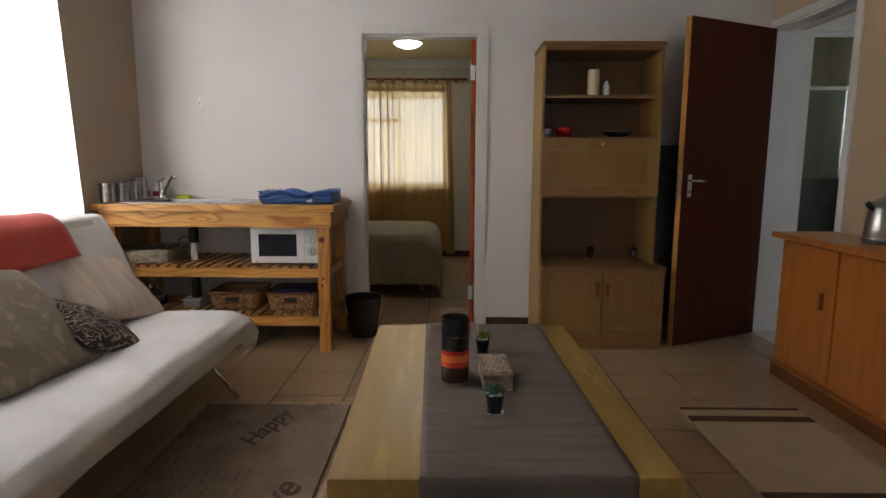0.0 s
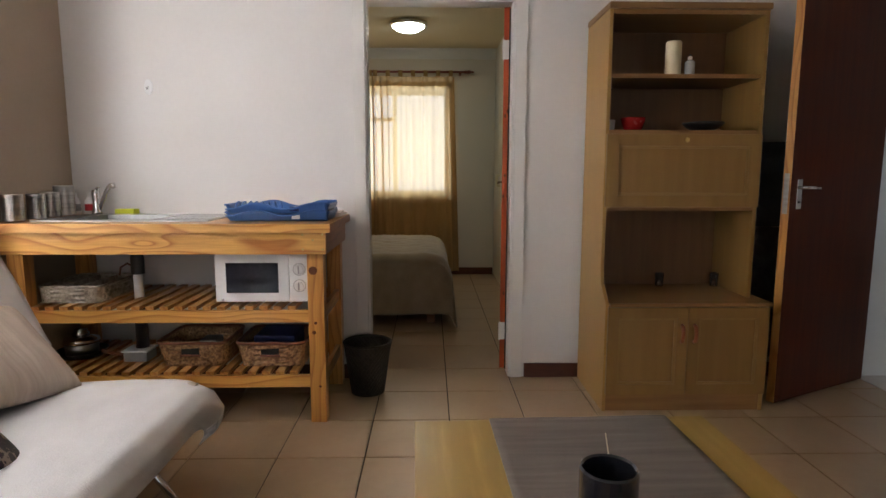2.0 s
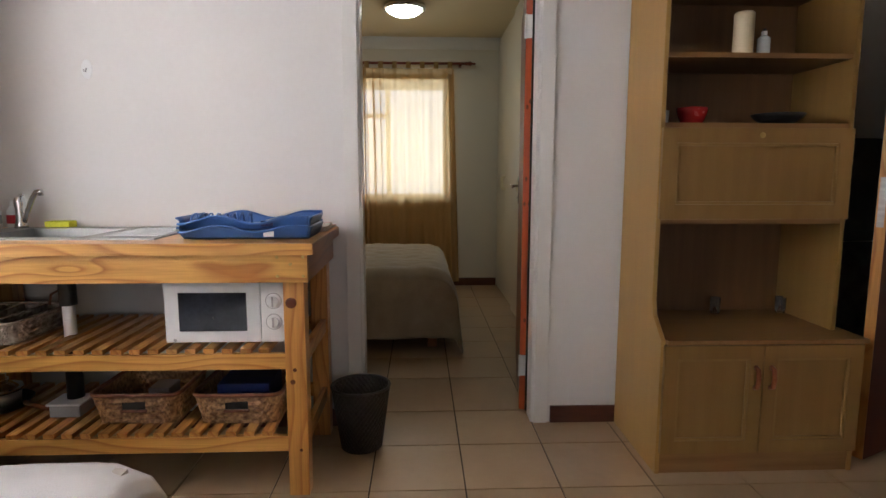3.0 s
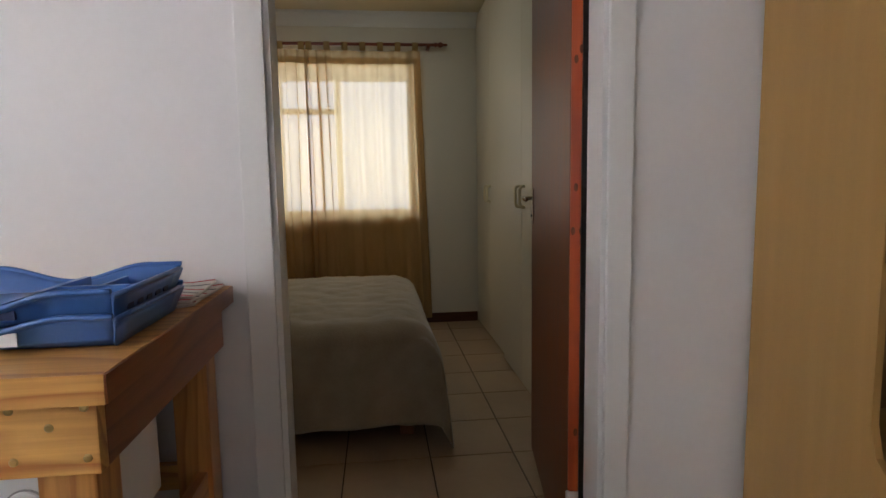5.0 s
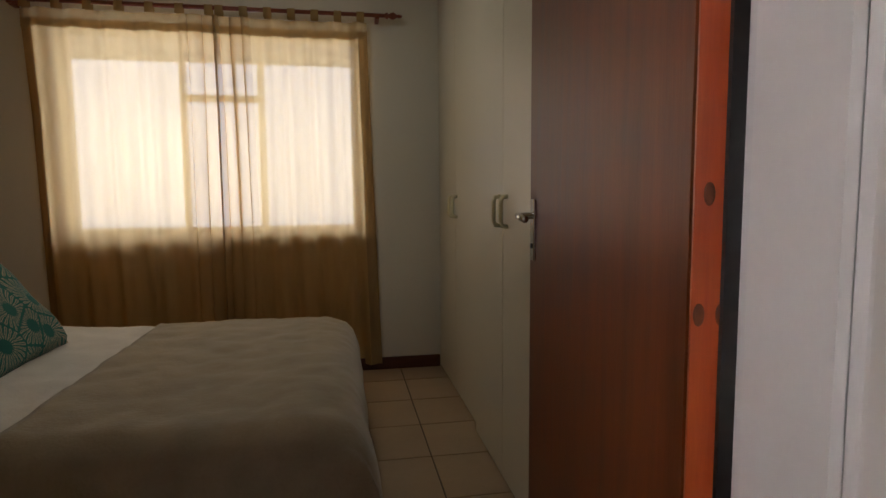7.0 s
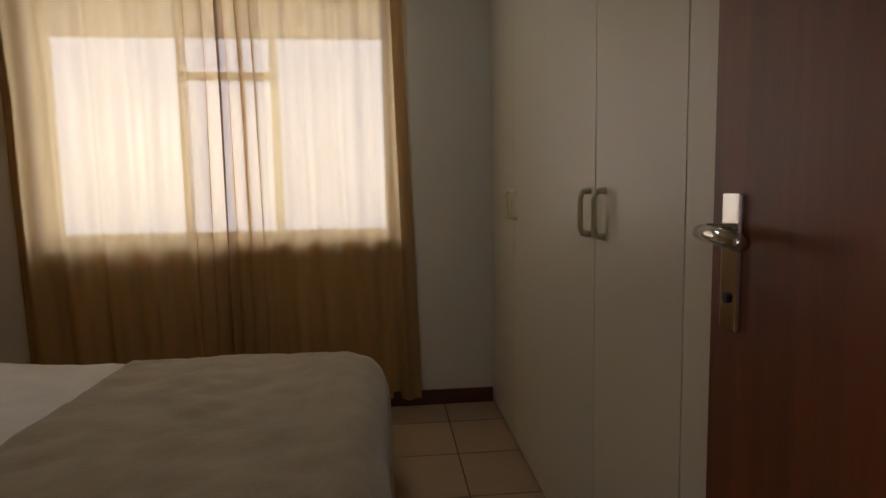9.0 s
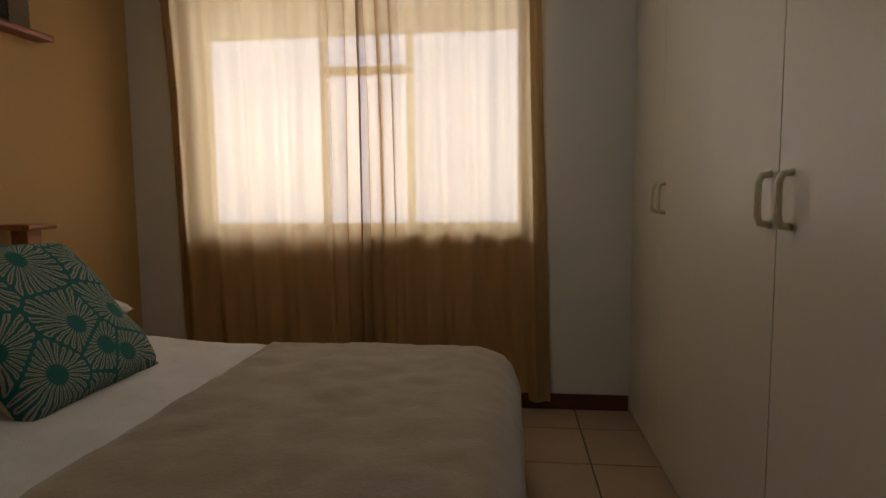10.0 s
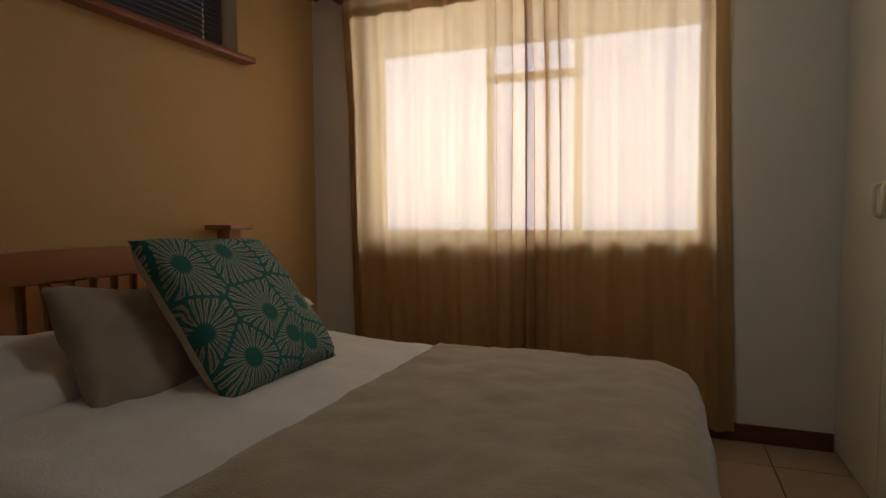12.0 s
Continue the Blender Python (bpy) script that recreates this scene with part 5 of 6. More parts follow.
def lettering(text, size, at, parent, bold=0.0):
    cu = bpy.data.curves.new("text", "FONT")
    cu.body, cu.size, cu.extrude, cu.offset, cu.shear = text, size, 0.0006, bold, 0.35
    ob = new("lettering", cu)
    dg = bpy.context.evaluated_depsgraph_get()
    me = bpy.data.meshes.new_from_object(ob.evaluated_get(dg))
    bpy.data.objects.remove(ob)
    me.materials.clear()
    me.materials.append(RUGTEXT)
    o = new("lettering", me)
    o.parent, o.matrix_basis = parent, at
    return o


lettering("Happy", 0.125, pose(-0.325, -0.42, 0.0098, 0, 0, 76), rug, 0.0025)
lettering("Live", 0.17, pose(-0.115, -0.98, 0.0098, 0, 0, 76), rug, 0.003)
rng = random.Random(5)
for k in range(17):
    x0 = -0.66 + 0.039 * k
    y = -2.1 + rng.uniform(0, 0.2)
    bm = bmesh.new()
    while y < -0.07:
        word = rng.uniform(0.04, 0.13)
        if not (-0.60 < y < -0.02 and -0.44 < x0 < -0.20) and not (-1.15 < y < -0.45 and x0 > -0.25):
            q = y
            while q < min(y + word, -0.05):
                ln = rng.uniform(0.004, 0.010)
                dx = rng.uniform(-0.005, 0.005)
                box(bm, x0 + dx - rng.uniform(0.0015, 0.006), x0 + dx + 0.002, q, q + ln * 0.55, 0.0092, 0.0097)
                q += ln + 0.002
        y += word + rng.uniform(0.02, 0.05)
    part("script_line", bm, RUGTEXT, rug, "faint line of script", kind="stuff")

mat = thing("floor_mat", (1.055, 2.58, 0.004), "cream woven floor mat with dark brown stripes", "rug")
part("weave", boxes((0, 0.56, -1.75, 0, 0, 0.006)), MAT_CREAM, mat)
for y0, y1 in ((-0.028, -0.005), (-0.155, -0.10), (-0.80, -0.73), (-0.90, -0.86), (-1.45, -1.38)):
    part("stripe", boxes((0.002, 0.558, y0, y1, 0.0062, 0.0085)), MAT_BROWN, mat, "dark brown stripe")

# ---- sideboard and kettle ----
SB = pose(1.765, 3.08, 0, 0, 0, 0)
sb = thing("sideboard", SB, "orange varnished wooden sideboard with panelled doors against the wall", "sideboard")
SBL, SBD, SBH = 1.75, EX - 1.765 - 0.004, 0.80
part("body", boxes((0.022, SBD, -SBL, 0, 0.09, SBH - 0.034)), KIAAT, sb)
part("top", boxes((-0.035, SBD, -SBL - 0.02, 0.045, SBH - 0.032, SBH), bevel=0.010), KIAAT, sb)
part("plinth", boxes((0.0, SBD, -SBL, 0.008, 0, 0.075), bevel=0.003), KIAAT_DARK, sb)
part("moulding", boxes((-0.012, SBD, -SBL, 0.014, 0.076, 0.089), bevel=0.004), KIAAT, sb)
dy = -0.012
for k in range(4):
    dw = 0.45
    y1, y0 = dy - k * (dw + 0.012), dy - k * (dw + 0.012) - dw
    d1 = part("door", boxes((0.004, 0.0215, y0, y1, 0.10, SBH - 0.045), bevel=0.003), KIAAT, sb)
    hy = y0 + 0.085
    part("handle", boxes((-0.016, 0.0038, hy - 0.010, hy + 0.010, 0.46, 0.545), bevel=0.004), HANDLEWOOD, d1, "dark wooden handle")
kettle = thing("kettle", (1.945, 2.60, SBH + 0.001), "brushed steel electric kettle with a black handle on the sideboard", "kettle")
part("kettle_base", lathe(bmesh.new(), [(0, 0), (0.078, 0), (0.078, 0.016), (0, 0.017)]), BLACKPLASTIC, kettle)
part("kettle_body", lathe(bmesh.new(), [(0, 0.018), (0.076, 0.018), (0.077, 0.03), (0.074, 0.032), (0.070, 0.09), (0.058, 0.16), (0.050, 0.19), (0, 0.192)]), STEEL, kettle, smooth=True)
part("lid", lathe(bmesh.new(), [(0, 0.1925), (0.047, 0.1925), (0.040, 0.204), (0.01, 0.208), (0.01, 0.218), (0, 0.22)]), STEEL, kettle, smooth=True)
part("spout", tube(bmesh.new(), [(-0.050, 0.0, 0.155), (-0.072, 0, 0.172), (-0.085, 0, 0.185)], 0.013, 10), BLACKPLASTIC, kettle, smooth=True)
part("handle", tube(bmesh.new(), [(0.045, 0, 0.185), (0.09, 0, 0.188), (0.115, 0, 0.15), (0.11, 0, 0.08), (0.075, 0, 0.045)], 0.011, 10), BLACKPLASTIC, kettle, smooth=True)


# ---- soft things ----
def pillow(w, h, t, seed=0, crease=0.006, corner=0.05, fat=0.55, sag=0.0):
    """A stuffed cushion in the x-z plane, w wide, h high, t thick, with drawn-in edges and pointed corners."""
    bm = bmesh.new()
    for s in (-1, 1):
        def f(u, v):
            a, b = 2 * u - 1, 2 * v - 1
            k = (max(0, 1 - a ** 4) * max(0, 1 - b ** 4)) ** fat
            pull = 1 - corner * (1 - abs(a * b)) * max(abs(a), abs(b)) ** 4
            wr = crease * noise.noise(Vector((a * 2.2 + seed, b * 2.2, s * 0.3))) * 2
            return (a * w / 2 * pull * (1 - 1.6 * sag * max(0, b)), s * (t / 2 * k + wr * k), b * h / 2 * pull - sag * a * max(0, b))
        sheet(bm, f, 28, 28, uv=True)
    bmesh.ops.remove_doubles(bm, verts=bm.verts[:], dist=0.0004)
    return bm


SZ = 0.40
sofa = thing("sleeper_couch", (0, 0, 0), "sleeper couch on chrome legs under a white cotton throw", "sofa")
SY0, SY1 = 0.98, 2.905


def drape(u, v):
    """The throw: v runs along the couch, u from the hem in front over the seat and up the back."""
    wav = 0.012 * math.sin(17 * v + 2 * math.sin(5 * v))
    path = [(-1.115, 0.235), (-1.075, 0.30), (-1.06, 0.355), (-1.10, 0.392), (-1.18, 0.405), (-1.40, 0.405), (-1.60, 0.395), (-1.655, 0.42), (-1.71, 0.52), (-1.80, 0.72), (-1.85, 0.83), (-1.88, 0.875), (-1.925, 0.885), (-1.97, 0.865), (-1.985, 0.79)]
    k = u * (len(path) - 1)
    i = min(len(path) - 2, int(k))
    t = k - i
    x = path[i][0] * (1 - t) + path[i + 1][0] * t
    z = path[i][1] * (1 - t) + path[i + 1][1] * t
    end = 0.012 * noise.noise(Vector((x * 4, z * 4, v)))
    front = max(0, 1 - u * 5)
    y = SY0 + (SY1 - SY0) * v
    far = max(0, (v - 0.9) * 10)
    droop = far ** 2
    if u < 0.5:
        tip = max(0, 1 - abs(u - 0.10) * 5)
        y += 0.01 * far + 0.035 * droop * tip
        z -= 0.03 * droop + 0.085 * droop * tip
        x -= 0.03 * droop * front
    if u > 0.55:
        y += 0.06 * far
    z += wav * front + 0.006 * noise.noise(Vector((x * 3, y * 3, 0)))
    return (x + wav * 0.5 * front + end, y, z)


bm = bmesh.new()
sheet(bm, drape, 56, 110)
thicken(part("throw", bm, THROW, sofa, "white cotton throw", smooth=True), 0.006)


def throw_end(u, v):
    p = drape(u, 1.0)
    k = v ** 0.7
    drop = 0.055
    sway = 0.012 * math.sin(30 * u)
    return (p[0] - 0.02 * v * (1 if u < 0.3 else 0), p[1] + 0.018 * math.sin(math.pi * min(1, v * 1.3)) + sway * v, p[2] - k * drop * (1.0 - 0.3 * math.sin(6 * u)) - (0.0 if u < 0.45 else 0.0))


bm = bmesh.new()
sheet(bm, lambda u, v: throw_end(u * 0.42, v), 24, 8)
thicken(part("throw_end", bm, THROW, sofa, "hanging end of the white throw", smooth=True), 0.005)
part("seat_cushion", boxes((-1.62, -1.125, SY0 + 0.02, SY1 - 0.02, 0.27, 0.385), bevel=0.03), MATTRESS, sofa, "pale seat cushion")
bm = boxes((-0.055, 0.055, SY0 + 0.02, SY1 - 0.02, 0, 0.50), bevel=0.035)
part("backrest", bm, MATTRESS, sofa, "pale backrest cushion", at=pose(-1.735, 0, 0.39, 0, -22, 0))
part("seat_frame", boxes((-1.60, -1.16, SY0 + 0.10, SY1 - 0.10, 0.235, 0.268)), BLACKPLASTIC, sofa, "dark steel frame")
for y, s in ((SY1 - 0.24, 1), (SY0 + 0.2, -1)):
    part("leg", tube(bmesh.new(), [(-1.255, y - 0.02 * s, 0.262), (-1.175, y - 0.025 * s, 0.14), (-1.075, y - 0.025 * s, 0.006)], 0.0125, 12), CHROME, sofa, "splayed chrome leg", smooth=True)
    part("leg", tube(bmesh.new(), [(-1.56, y - 0.03 * s, 0.262), (-1.62, y + 0.0 * s, 0.14), (-1.70, y + 0.03 * s, 0.006)], 0.0115, 10), CHROME, sofa, "splayed chrome leg", smooth=True)


def cushion(name, m, w, h, t, material, label, seed=0, backmat=None, fat=0.55, sag=0.0):
    c = thing(name, m, label, "cushion", "cushions")
    part("cover", pillow(w, h, t, seed, 0.016 if material in (LINEN, SHEETCLOTH) else 0.006, fat=fat, sag=sag), material, c, smooth=True)
    if backmat:
        pb = pillow(w * 1.003, h * 1.003, t * 1.04, seed, fat=fat, sag=sag)
        for f in [f for f in pb.faces if f.calc_center_median().y < -0.002]:
            pb.faces.remove(f)
        part("back_cover", pb, backmat, c, "plain cream back", smooth=True)
    return c


cushion("cushion", pose(-1.70, 2.63, 0.560, 0, 0, 78) @ pose(0, 0, 0, -50, 9, 0), 0.50, 0.43, 0.12, RIBBED, "beige cushion with ribbed weave leaning on the couch back", 1)
cushion("cushion", pose(-1.50, 2.19, 0.495, 0, 0, 84) @ pose(0, 0, 0, -62, 22, 0), 0.38, 0.36, 0.10, BLACKPRINT, "black cushion with tan flower print lying on the couch", 2)
cushion("cushion", pose(-1.59, 1.88, 0.575, 0, 0, 86) @ pose(0, 0, 0, -46, 6, 0), 0.54, 0.52, 0.15, SCRIPTLINEN, "beige printed linen cushion on the couch", 3)


def red_pt(u, v):
    y = 1.75 + 0.81 * v - 0.06 * v * (u - 0.5)
    path = [(-1.785, 0.705), (-1.815, 0.79), (-1.84, 0.855), (-1.88, 0.898), (-1.93, 0.908), (-1.975, 0.885), (-2.0, 0.82)]
    k = u * 6
    i = min(5, int(k))
    t = k - i
    x, z = path[i][0] * (1 - t) + path[i + 1][0] * t, path[i][1] * (1 - t) + path[i + 1][1] * t
    return (x + 0.006 + 0.005 * math.sin(14 * v), y, z + 0.008 + 0.005 * math.sin(9 * v + 4 * u))


redt = solid("red_blanket", sheet(bmesh.new(), red_pt, 18, 30), REDFLEECE, "folded red fleece blanket over the couch back", "blanket", smooth=True)
thicken(redt, 0.014, 1)


# curtains
def folds(x, seed, amp=0.022, f=26.0):
    return amp * (math.sin(f * x + seed) * 0.6 + math.sin(f * 2.3 * x + 2 * seed) * 0.3) + 0.4 * amp * noise.noise(Vector((x * 9, seed, 0)))


sheer = thing("sheer_curtain", (WX + 0.07, 0, 0), "white sheer curtain over the bright window behind the couch", "curtain")
part("sheer_panel", sheet(bmesh.new(), lambda u, v: (0.018 * math.sin(75 * u + 3 * math.sin(11 * u)) * (1 - 0.3 * v), 0.75 + (2.44 - 0.12 * v) * u, 0.62 + 1.66 * v), 240, 6), SHEER, sheer, smooth=True)
part("curtain_rod", tube(bmesh.new(), [(0, 0.68, 2.285), (0, 3.32, 2.285)], 0.011, 10), CHROME, sheer, "thin rod", smooth=True)
for y in (0.70, 3.30):
    part("bracket", boxes((-0.0705, 0.012, y - 0.01, y + 0.01, 2.27, 2.2735)), CHROME, sheer, "small rod bracket")

# ---- bedroom ----
RODY, RODZ = BY - 0.075, 2.195
rod = thing("curtain_rod", (0, RODY, RODZ), "turned red-brown wooden curtain rod with finials", "curtain rod")
part("pole", tube(bmesh.new(), [(-2.02, 0, 0), (0.06, 0, 0)], 0.0125, 12), SILL, rod, smooth=True)
fin = [(0, 0), (0.0125, 0), (0.0125, 0.008), (0.019, 0.014), (0.019, 0.022), (0.011, 0.028), (0.020, 0.046), (0.022, 0.058), (0.012, 0.074), (0.008, 0.082), (0.012, 0.09), (0.006, 0.108), (0, 0.112)]
part("finial", lathe(bmesh.new(), fin, 16), SILL, rod, at=pose(0.061, 0, 0, 0, 90, 0), smooth=True)
part("finial", lathe(bmesh.new(), fin, 16), SILL, rod, at=pose(-2.021, 0, 0, 0, -90, 0), smooth=True)
for x in (-1.96, 0.02):
    part("bracket", boxes((x - 0.012, x + 0.012, 0.012, 0.074, -0.03, 0.01), (x - 0.012, x + 0.012, -0.014, 0.014, -0.026, -0.0135)), SILL, rod)


def curtain(x0, x1, spread, seed, back, label):
    """A tab-top panel from x0 to x1 at the rod; spread moves its ends below."""
    c = thing("curtain", (0, RODY, 0), label, "curtain", "bedroom curtains")
    top, bot = RODZ - 0.050, 0.045

    def f(u, v):
        a, b = x0 + spread[0] * (1 - v), x1 + spread[1] * (1 - v)
        x = a + (b - a) * u
        edge = 1 + 1.4 * max(0, 1 - u * 7) + 1.4 * max(0, 1 - (1 - u) * 7)
        gather = math.exp(-((x + 0.90) / 0.15) ** 4)
        t = 96 * u + seed + 0.9 * math.sin(2.2 * v + seed)
        y = folds(u * 1.3 + 0.02 * math.sin(3 * v), seed, 0.024) * edge + 0.034 * gather * math.sin(t)
        x += 0.030 * gather * min(1, u * 9, (1 - u) * 9) * math.cos(t) + 0.006 * math.sin(31 * u + 2.1 * seed + v)
        y = back + y * (1 - 0.25 * v) + 0.004 * math.sin(3 * v + 9 * u)
        y += 0.036 * min(1, (1 - v) * 4)
        return (x, min(y, 0.068), bot + (top - 0.05 - bot) * v)
    part("panel", sheet(bmesh.new(), f, 200, 24), CURTAIN, c, smooth=True)
    for e0, e1 in ((0.0, 0.065 if back < 0 else 0.006), (0.994 if back < 0 else 0.935, 1.0)):
        part("side_hem", sheet(bmesh.new(), lambda u, v: (f(e0 + (e1 - e0) * u, v)[0], f(e0 + (e1 - e0) * u, v)[1] - 0.0025, f(e0, v)[2]), 8, 24), CURTAIN_HEM, c, "doubled side hem", smooth=True)
    part("header", sheet(bmesh.new(), lambda u, v: (f(u, 1)[0], f(u, 1)[1] - 0.003, top - 0.095 + 0.098 * v), 200, 2), CURTAIN_HEM, c, "doubled heading band", smooth=True)
    n = 7
    for k in range(n):
        x = x0 + 0.035 + (x1 - x0 - 0.07) * k / (n - 1)
        bm = bmesh.new()
        pts = [(-0.018, -0.045), (-0.0165, 0.0), (-0.013, 0.012), (0, 0.0165), (0.013, 0.012), (0.0165, 0.0), (0.018, -0.045)]
        sheet(bm, lambda u, v: (x - 0.022 + 0.044 * v, pts[int(u * 6)][0], RODZ + pts[int(u * 6)][1]), 6, 1)
        thicken(part("tab", bm, CURTAIN_HEM, c, smooth=True), 0.002)


curtain(-1.925, -0.903, (0.03, 0.0), 1.0, -0.012, "tan cotton tab-top curtain drawn over the bedroom window")
curtain(-0.918, -0.045, (0.0, 0.06), 4.0, 0.014, "tan cotton tab-top curtain drawn over the bedroom window")

# bed
BD = (-2.06, -0.205, 5.07, 6.50)
bed = thing("bed", (0, 0, 0), "double bed with an orange-brown pine headboard and white linen", "bed")
part("mattress", boxes((BD[0] + 0.03, BD[1], BD[2] + 0.02, BD[3] - 0.02, 0.27, 0.475), bevel=0.04), MATTRESS, bed)
part("bed_base", boxes((BD[0] + 0.03, BD[1] - 0.02, BD[2] + 0.03, BD[3] - 0.03, 0.12, 0.268)), BEDWOOD, bed)
for x in (BD[0] + 0.1, BD[1] - 0.12):
    for y in (BD[2] + 0.08, BD[3] - 0.14):
        part("foot", boxes((x, x + 0.06, y, y + 0.06, 0, 0.119)), BEDWOOD, bed)
for y in (BD[2] - 0.055, BD[3] - 0.085):
    part("headboard_post", boxes((-2.085, -2.015, y, y + 0.07, 0, 0.951), bevel=0.004), BEDWOOD, bed)
    part("post_cap", boxes((-2.120, -1.975, y - 0.035, y + 0.105, 0.952, 0.974), bevel=0.007), BEDWOOD, bed)


def arch(z0, h, y0=BD[2] + 0.026, y1=BD[3] - 0.086):
    bm = bmesh.new()
    vs = []
    n = 24
    for i in range(n + 1):
        y = y0 + (y1 - y0) * i / n
        k = 0.03 * math.sin(math.pi * i / n)
        vs.append([bm.verts.new(p) for p in ((-2.072, y, z0 + k * 0.4), (-2.038, y, z0 + k * 0.4), (-2.038, y, z0 + h + k), (-2.072, y, z0 + h + k))])
    for a, b in zip(vs, vs[1:]):
        for i in range(4):
            bm.faces.new((a[i], a[(i + 1) % 4], b[(i + 1) % 4], b[i]))
    bm.faces.new(vs[0]), bm.faces.new(vs[-1][::-1])
    return bm


part("top_rail", arch(0.80, 0.080), BEDWOOD, bed)
part("bottom_rail", boxes((-2.07, -2.04, BD[2] + 0.026, BD[3] - 0.056, 0.40, 0.46)), BEDWOOD, bed)
sl = None
n = 17
for i in range(n):
    y = BD[2] + 0.05 + (BD[3] - BD[2] - 0.19) * i / (n - 1)
    if sl is None:
        sl = part("headboard_slat", boxes((-2.065, -2.045, 0, 0.045, 0.461, 0.805)), BEDWOOD, bed, at=pose(0, y, 0))
    else:
        again(sl, pose(0, y, 0))


def bed_cover(x0, x1, hem, lift, z_top, seed, near_drop=0.0, foot=True):
    """Cloth over the bed from x0 to x1, hanging at both sides and, if foot, over the end."""
    r = 0.07

    def f(u, v):
        x = x0 + (x1 - x0) * u
        width = BD[3] - BD[2]
        side = z_top - hem
        total = width + 2 * side
        s = v * total - side
        if s < 0:
            y, z, out = BD[2], z_top + s, -1
        elif s > width:
            y, z, out = BD[3], z_top - (s - width), 1
        else:
            y, z, out = BD[2] + s, z_top, 0
        e = min(max(s, 0), max(width - s, 0))
        if out == 0 and e < r:
            k = 1 - e / r
            z -= r * 0.5 * k * k
        if out:
            d = min(1, (z_top - z) / side)
            z -= 0.0
            z = z_top - r * 0.5 - (z_top - r * 0.5 - hem) * d
            y += out * (lift + 0.02 * d + 0.010 * d * math.sin(19 * x + seed))
        if not foot and not out:
            z += 0.035 * min(1, max(0, (-1.0 - x) / 0.6)) ** 1.5
        z += 0.010 * noise.noise(Vector((x * 2.5, y * 2.5, seed))) + 0.007 * noise.noise(Vector((x * 9, y * 9, seed))) + 0.0035 * noise.noise(Vector((x * 22, y * 16, seed)))
        return x, y, z
    bm = bmesh.new()
    if not foot:
        return sheet(bm, lambda u, v: f(u, v), 40, 90)

    def g(u, v):
        u2 = min(1.0, u / 0.80)
        x, y, z = f(u2, v)
        over = max(0.0, (u - 0.80) / 0.20)
        near = max(0, 1 - u2)
        if u2 > 0.85:
            k = (u2 - 0.85) / 0.15
            z -= 0.03 * k * k if z > z_top - 0.05 else 0
        if over:
            zz = z - (z - hem) * over
            x += lift + 0.038 * min(1.0, over * 3.5) + 0.004 * over + 0.012 * over * math.sin(15 * y + seed)
            c = max(0, 1 - max(0, y - BD[2]) * 3.5) if y < BD[2] + 0.3 else 0
            zz -= 0.07 * c * over * over
            x += 0.05 * c * over
            y -= 0.08 * c * over
            z = max(0.012, zz)
        return x, y, z
    return sheet(bm, g, 60, 110)


part("bed_sheet", bed_cover(BD[0] + 0.05, -0.95, 0.16, 0.004, 0.514, 2.0, foot=False), SHEETCLOTH, bed, "white duvet over the bed", smooth=True)
blanket = solid("blanket", bed_cover(-1.06, BD[1] - 0.005, 0.085, 0.016, 0.525, 5.0), TAUPECLOTH, "taupe fleece blanket spread over the foot of the bed", "blanket", smooth=True)
thicken(blanket, 0.008, 1)
cushion("pillow", pose(-1.84, 5.42, 0.575, 0, 0, 90) @ pose(0, 0, 0, -72, 0, 0), 0.62, 0.42, 0.15, SHEETCLOTH, "plump white pillow lying at the headboard", 6)
cushion("pillow", pose(-1.80, 6.13, 0.595, 0, 0, 90) @ pose(0, 0, 0, -84, 0, 0), 0.60, 0.42, 0.13, SHEETCLOTH, "plump white pillow lying flat under another at the headboard", 7)
cushion("pillow", pose(-1.79, 6.09, 0.695, 0, 0, 88) @ pose(0, 0, 0, -80, 0, 0), 0.62, 0.42, 0.13, SHEETCLOTH, "plump white pillow lying on another at the headboard", 11)
cushion("cushion", pose(-1.67, 5.64, 0.645, 0, 0, 90) @ pose(0, 0, 0, -38, 8, 0), 0.42, 0.40, 0.12, LINEN, "plain tan linen cushion leaning on the pillows", 8)
cushion("cushion", pose(-1.50, 5.88, 0.725, 0, 0, 86) @ pose(0, 0, 0, -38, -4, 0), 0.49, 0.53, 0.15, FLOWERS, "teal cushion printed with cream flowers, leaning on the pillows", 9, CREAMCLOTH, 0.36, 0.034)

# wardrobe
WFX = 0.405
wr = thing("wardrobe", (0, 0, 0), "tall built-in cream wardrobe with plain doors along the wall", "wardrobe")
seams = [BY - 0.004, 6.75, 6.17, 5.72, 5.28, 4.93]
part("carcass", boxes((WFX + 0.021, 1.045, 4.93, BY - 0.004, 0.0, BZ - 0.004)), MELAMINE, wr)
for i, (a, b) in enumerate(zip(seams, seams[1:])):
    fx = WFX if i < 2 else WFX - 0.022
    d1 = part("door", boxes((fx, WFX + 0.0205, b + 0.002, a - 0.002, 0.012, BZ - 0.012), bevel=0.0015), MELAMINE, wr)
    if i < 4:
        hy = (b + 0.05, a - 0.05, b + 0.036, a - 0.062)[i]
        hb = tube(bmesh.new(), [(fx, hy, 0.998), (fx - 0.020, hy, 1.001), (fx - 0.027, hy, 1.018), (fx - 0.027, hy, 1.090), (fx - 0.020, hy, 1.107), (fx, hy, 1.110)], 0.0085, 8)
        part("handle", hb, HANDLECREAM, d1, "cream plastic handle", smooth=True)

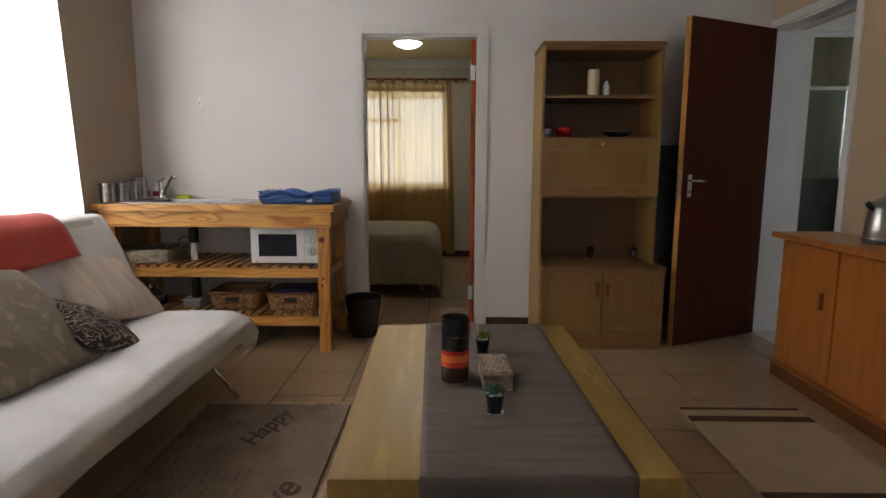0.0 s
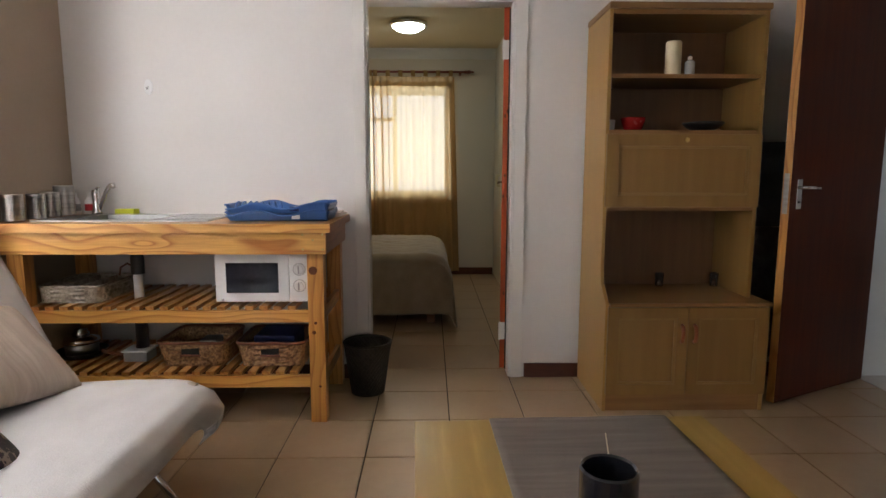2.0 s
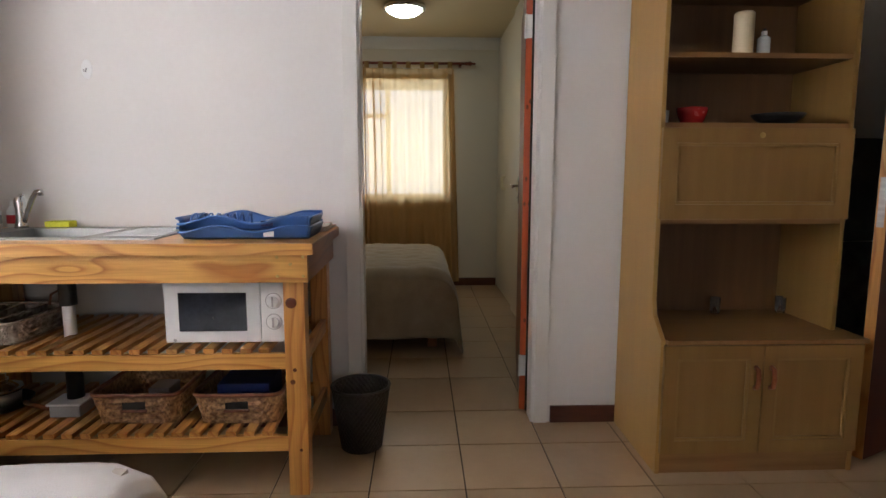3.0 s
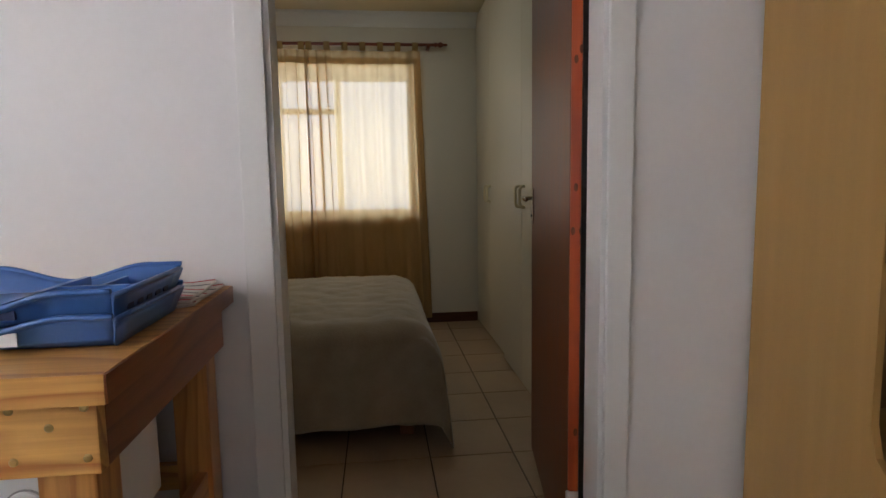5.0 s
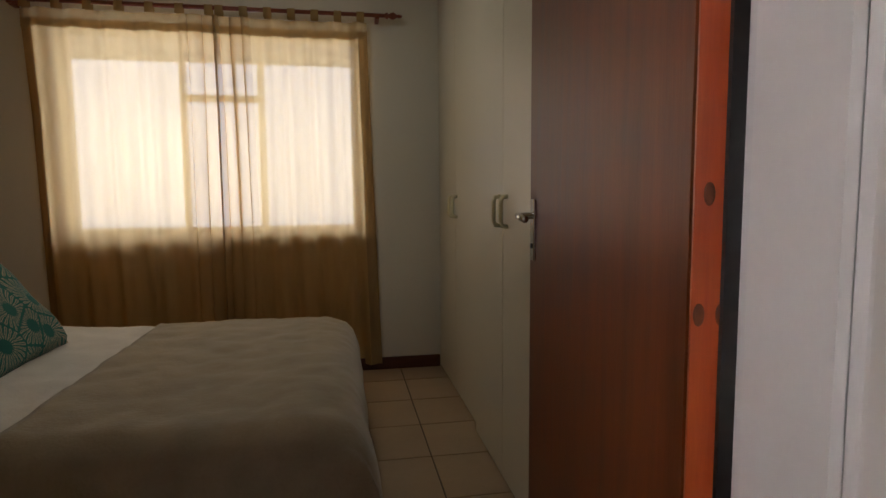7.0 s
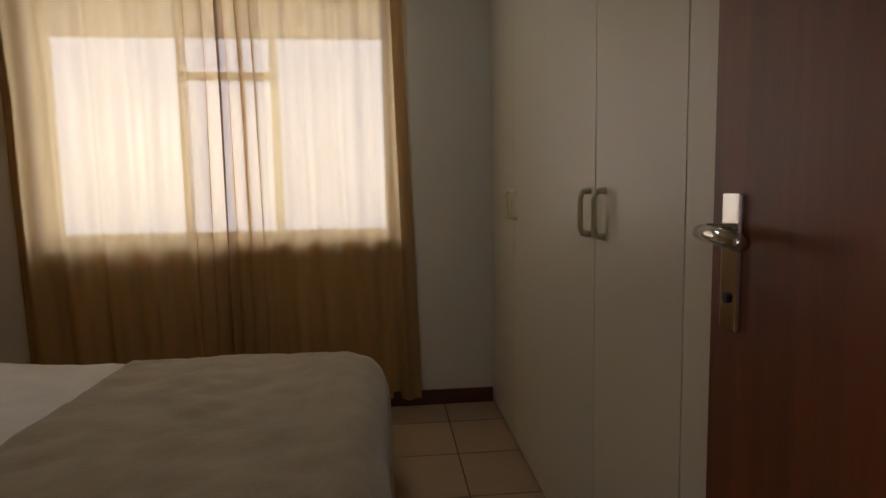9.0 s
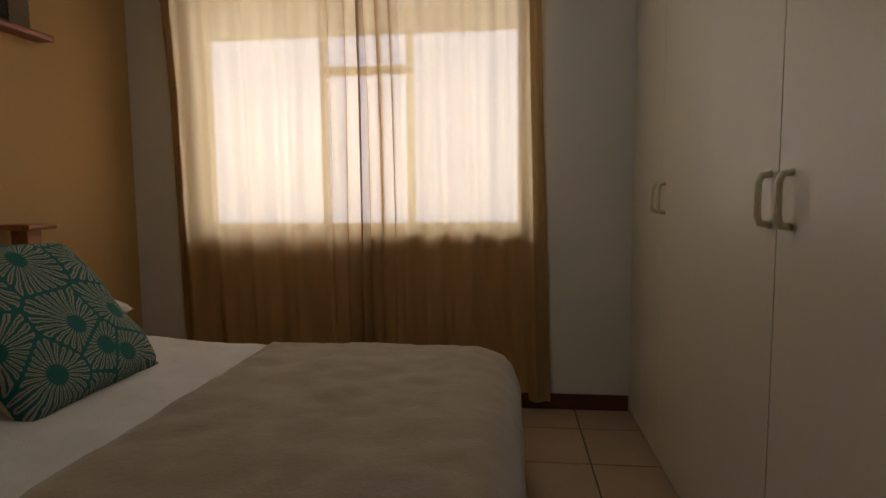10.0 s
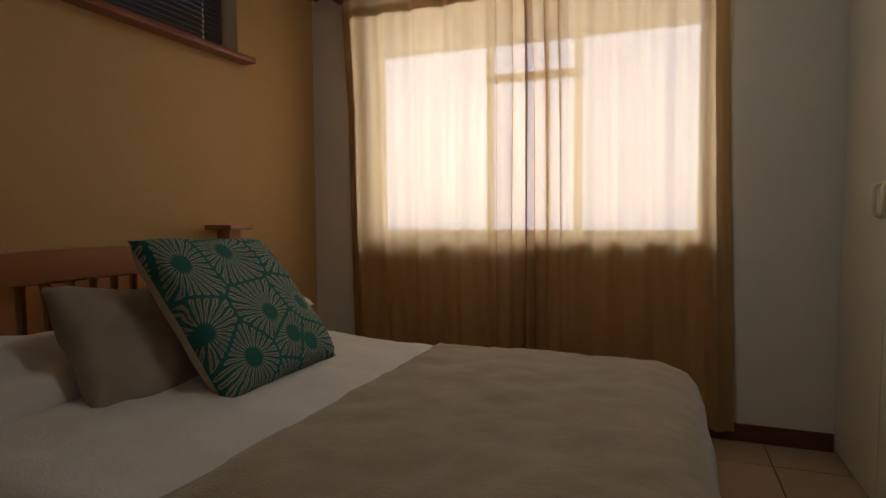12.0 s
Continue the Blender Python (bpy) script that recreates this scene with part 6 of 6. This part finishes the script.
# blind in the high window
bl = thing("venetian_blind", (BX - 0.03, 0, 0), "dark wooden venetian blind lowered in the high window", "blind")
n = 22
sl = None
for i in range(n):
    z = HW[2] + 0.014 + (HW[3] - HW[2] - 0.06) * i / (n - 1)
    at = pose(0, HW[0] + 0.02, z, 0, 76, 0)
    if sl is None:
        sl = part("blind_slat", boxes((-0.0125, 0.0125, 0, HW[1] - HW[0] - 0.205, -0.001, 0.001), (0.001, 0.0125, HW[1] - HW[0] - 0.2045, HW[1] - HW[0] - 0.1995, -0.001, 0.001), (-0.0125, 0.0125, HW[1] - HW[0] - 0.199, HW[1] - HW[0] - 0.09, -0.001, 0.001)), BLIND, bl, at=at)
    else:
        again(sl, at)
part("head_rail", boxes((-0.018, 0.018, HW[0] + 0.02, HW[1] - 0.06, HW[3] - 0.035, HW[3] - 0.003)), BLIND, bl)
for y in (HW[0] + 0.15, HW[1] - 0.19):
    part("ladder_cord", tube(bmesh.new(), [(0.014, y, HW[2] + 0.005), (0.014, y, HW[3] - 0.03)], 0.0012, 4), BLACKPLASTIC, bl)

# ceiling lamp
cl = thing("ceiling_lamp", (-0.49, 6.15, BZ), "round ceiling lamp with an opal glass and a chrome ring", "ceiling lamp")
part("ring", lathe(bmesh.new(), [(0.13, -0.001), (0.165, -0.001), (0.17, -0.02), (0.160, -0.036), (0.146, -0.038), (0.13, -0.02)], 36), CHROME, cl, smooth=True)
part("diffuser", lathe(bmesh.new(), [(0, -0.088), (0.05, -0.084), (0.10, -0.068), (0.132, -0.048), (0.145, -0.034), (0.128, -0.012)], 36), LIT, cl, "lit opal glass bowl", smooth=True)

# ---- floor ----
fl = thing("floor", (0, 0, 0), "beige ceramic tile floor with dark joints", "floor", kind="structure")
part("slab", boxes((WX - 0.2, 4.3, SY - 0.2, BY + 0.2, -0.12, -0.006)), GROUT, fl, "dark grout bed")
P = 0.35
XS = [WX - 0.0] + [-0.21 + P * i for i in range(-5, 7) if WX + 0.05 < -0.21 + P * i < EX] + [EX]
YS = [0.60 + P * k for k in range(0, 11)] + [4.555 + 0.352 * k for k in range(0, 8)] + [BY]
YL = [SY + 0.0] + [0.60 - P * k for k in range(9, 0, -1)] + [0.60]
JT = 0.0032
shared = {}


def tile(x0, x1, y0, y1):
    w, d = round(x1 - x0, 3), round(y1 - y0, 3)
    if (w, d) not in shared:
        shared[(w, d)] = mesh_from("tile", boxes((JT, w - JT, JT, d - JT, -0.006, 0.0)), TILE, False)
    o = new("tile", shared[(w, d)])
    o.parent, o.location = fl, (x0, y0, 0)
    return o


for y0, y1 in zip(YS, YS[1:]):
    for x0, x1 in zip(XS, XS[1:]):
        if y0 > NB - 0.2 and x0 > 0.9:
            continue
        tile(x0, x1, y0, y1)
bm = bmesh.new()
for y0, y1 in zip(YL, YL[1:]):
    for x0, x1 in zip(XS, XS[1:]):
        box(bm, x0 + JT, x1 - JT, y0 + JT, y1 - JT, -0.006, 0)
part("far_tiles", bm, TILE, fl, "tiles behind", kind="stuff")
part("hall_floor", boxes((EX + 0.002, 4.2, 0.5, NY, -0.006, 0.001), (2.3, 3.9, NY, 6.2, -0.006, 0.001)), HALLTILE, fl, "pale smooth hall floor")
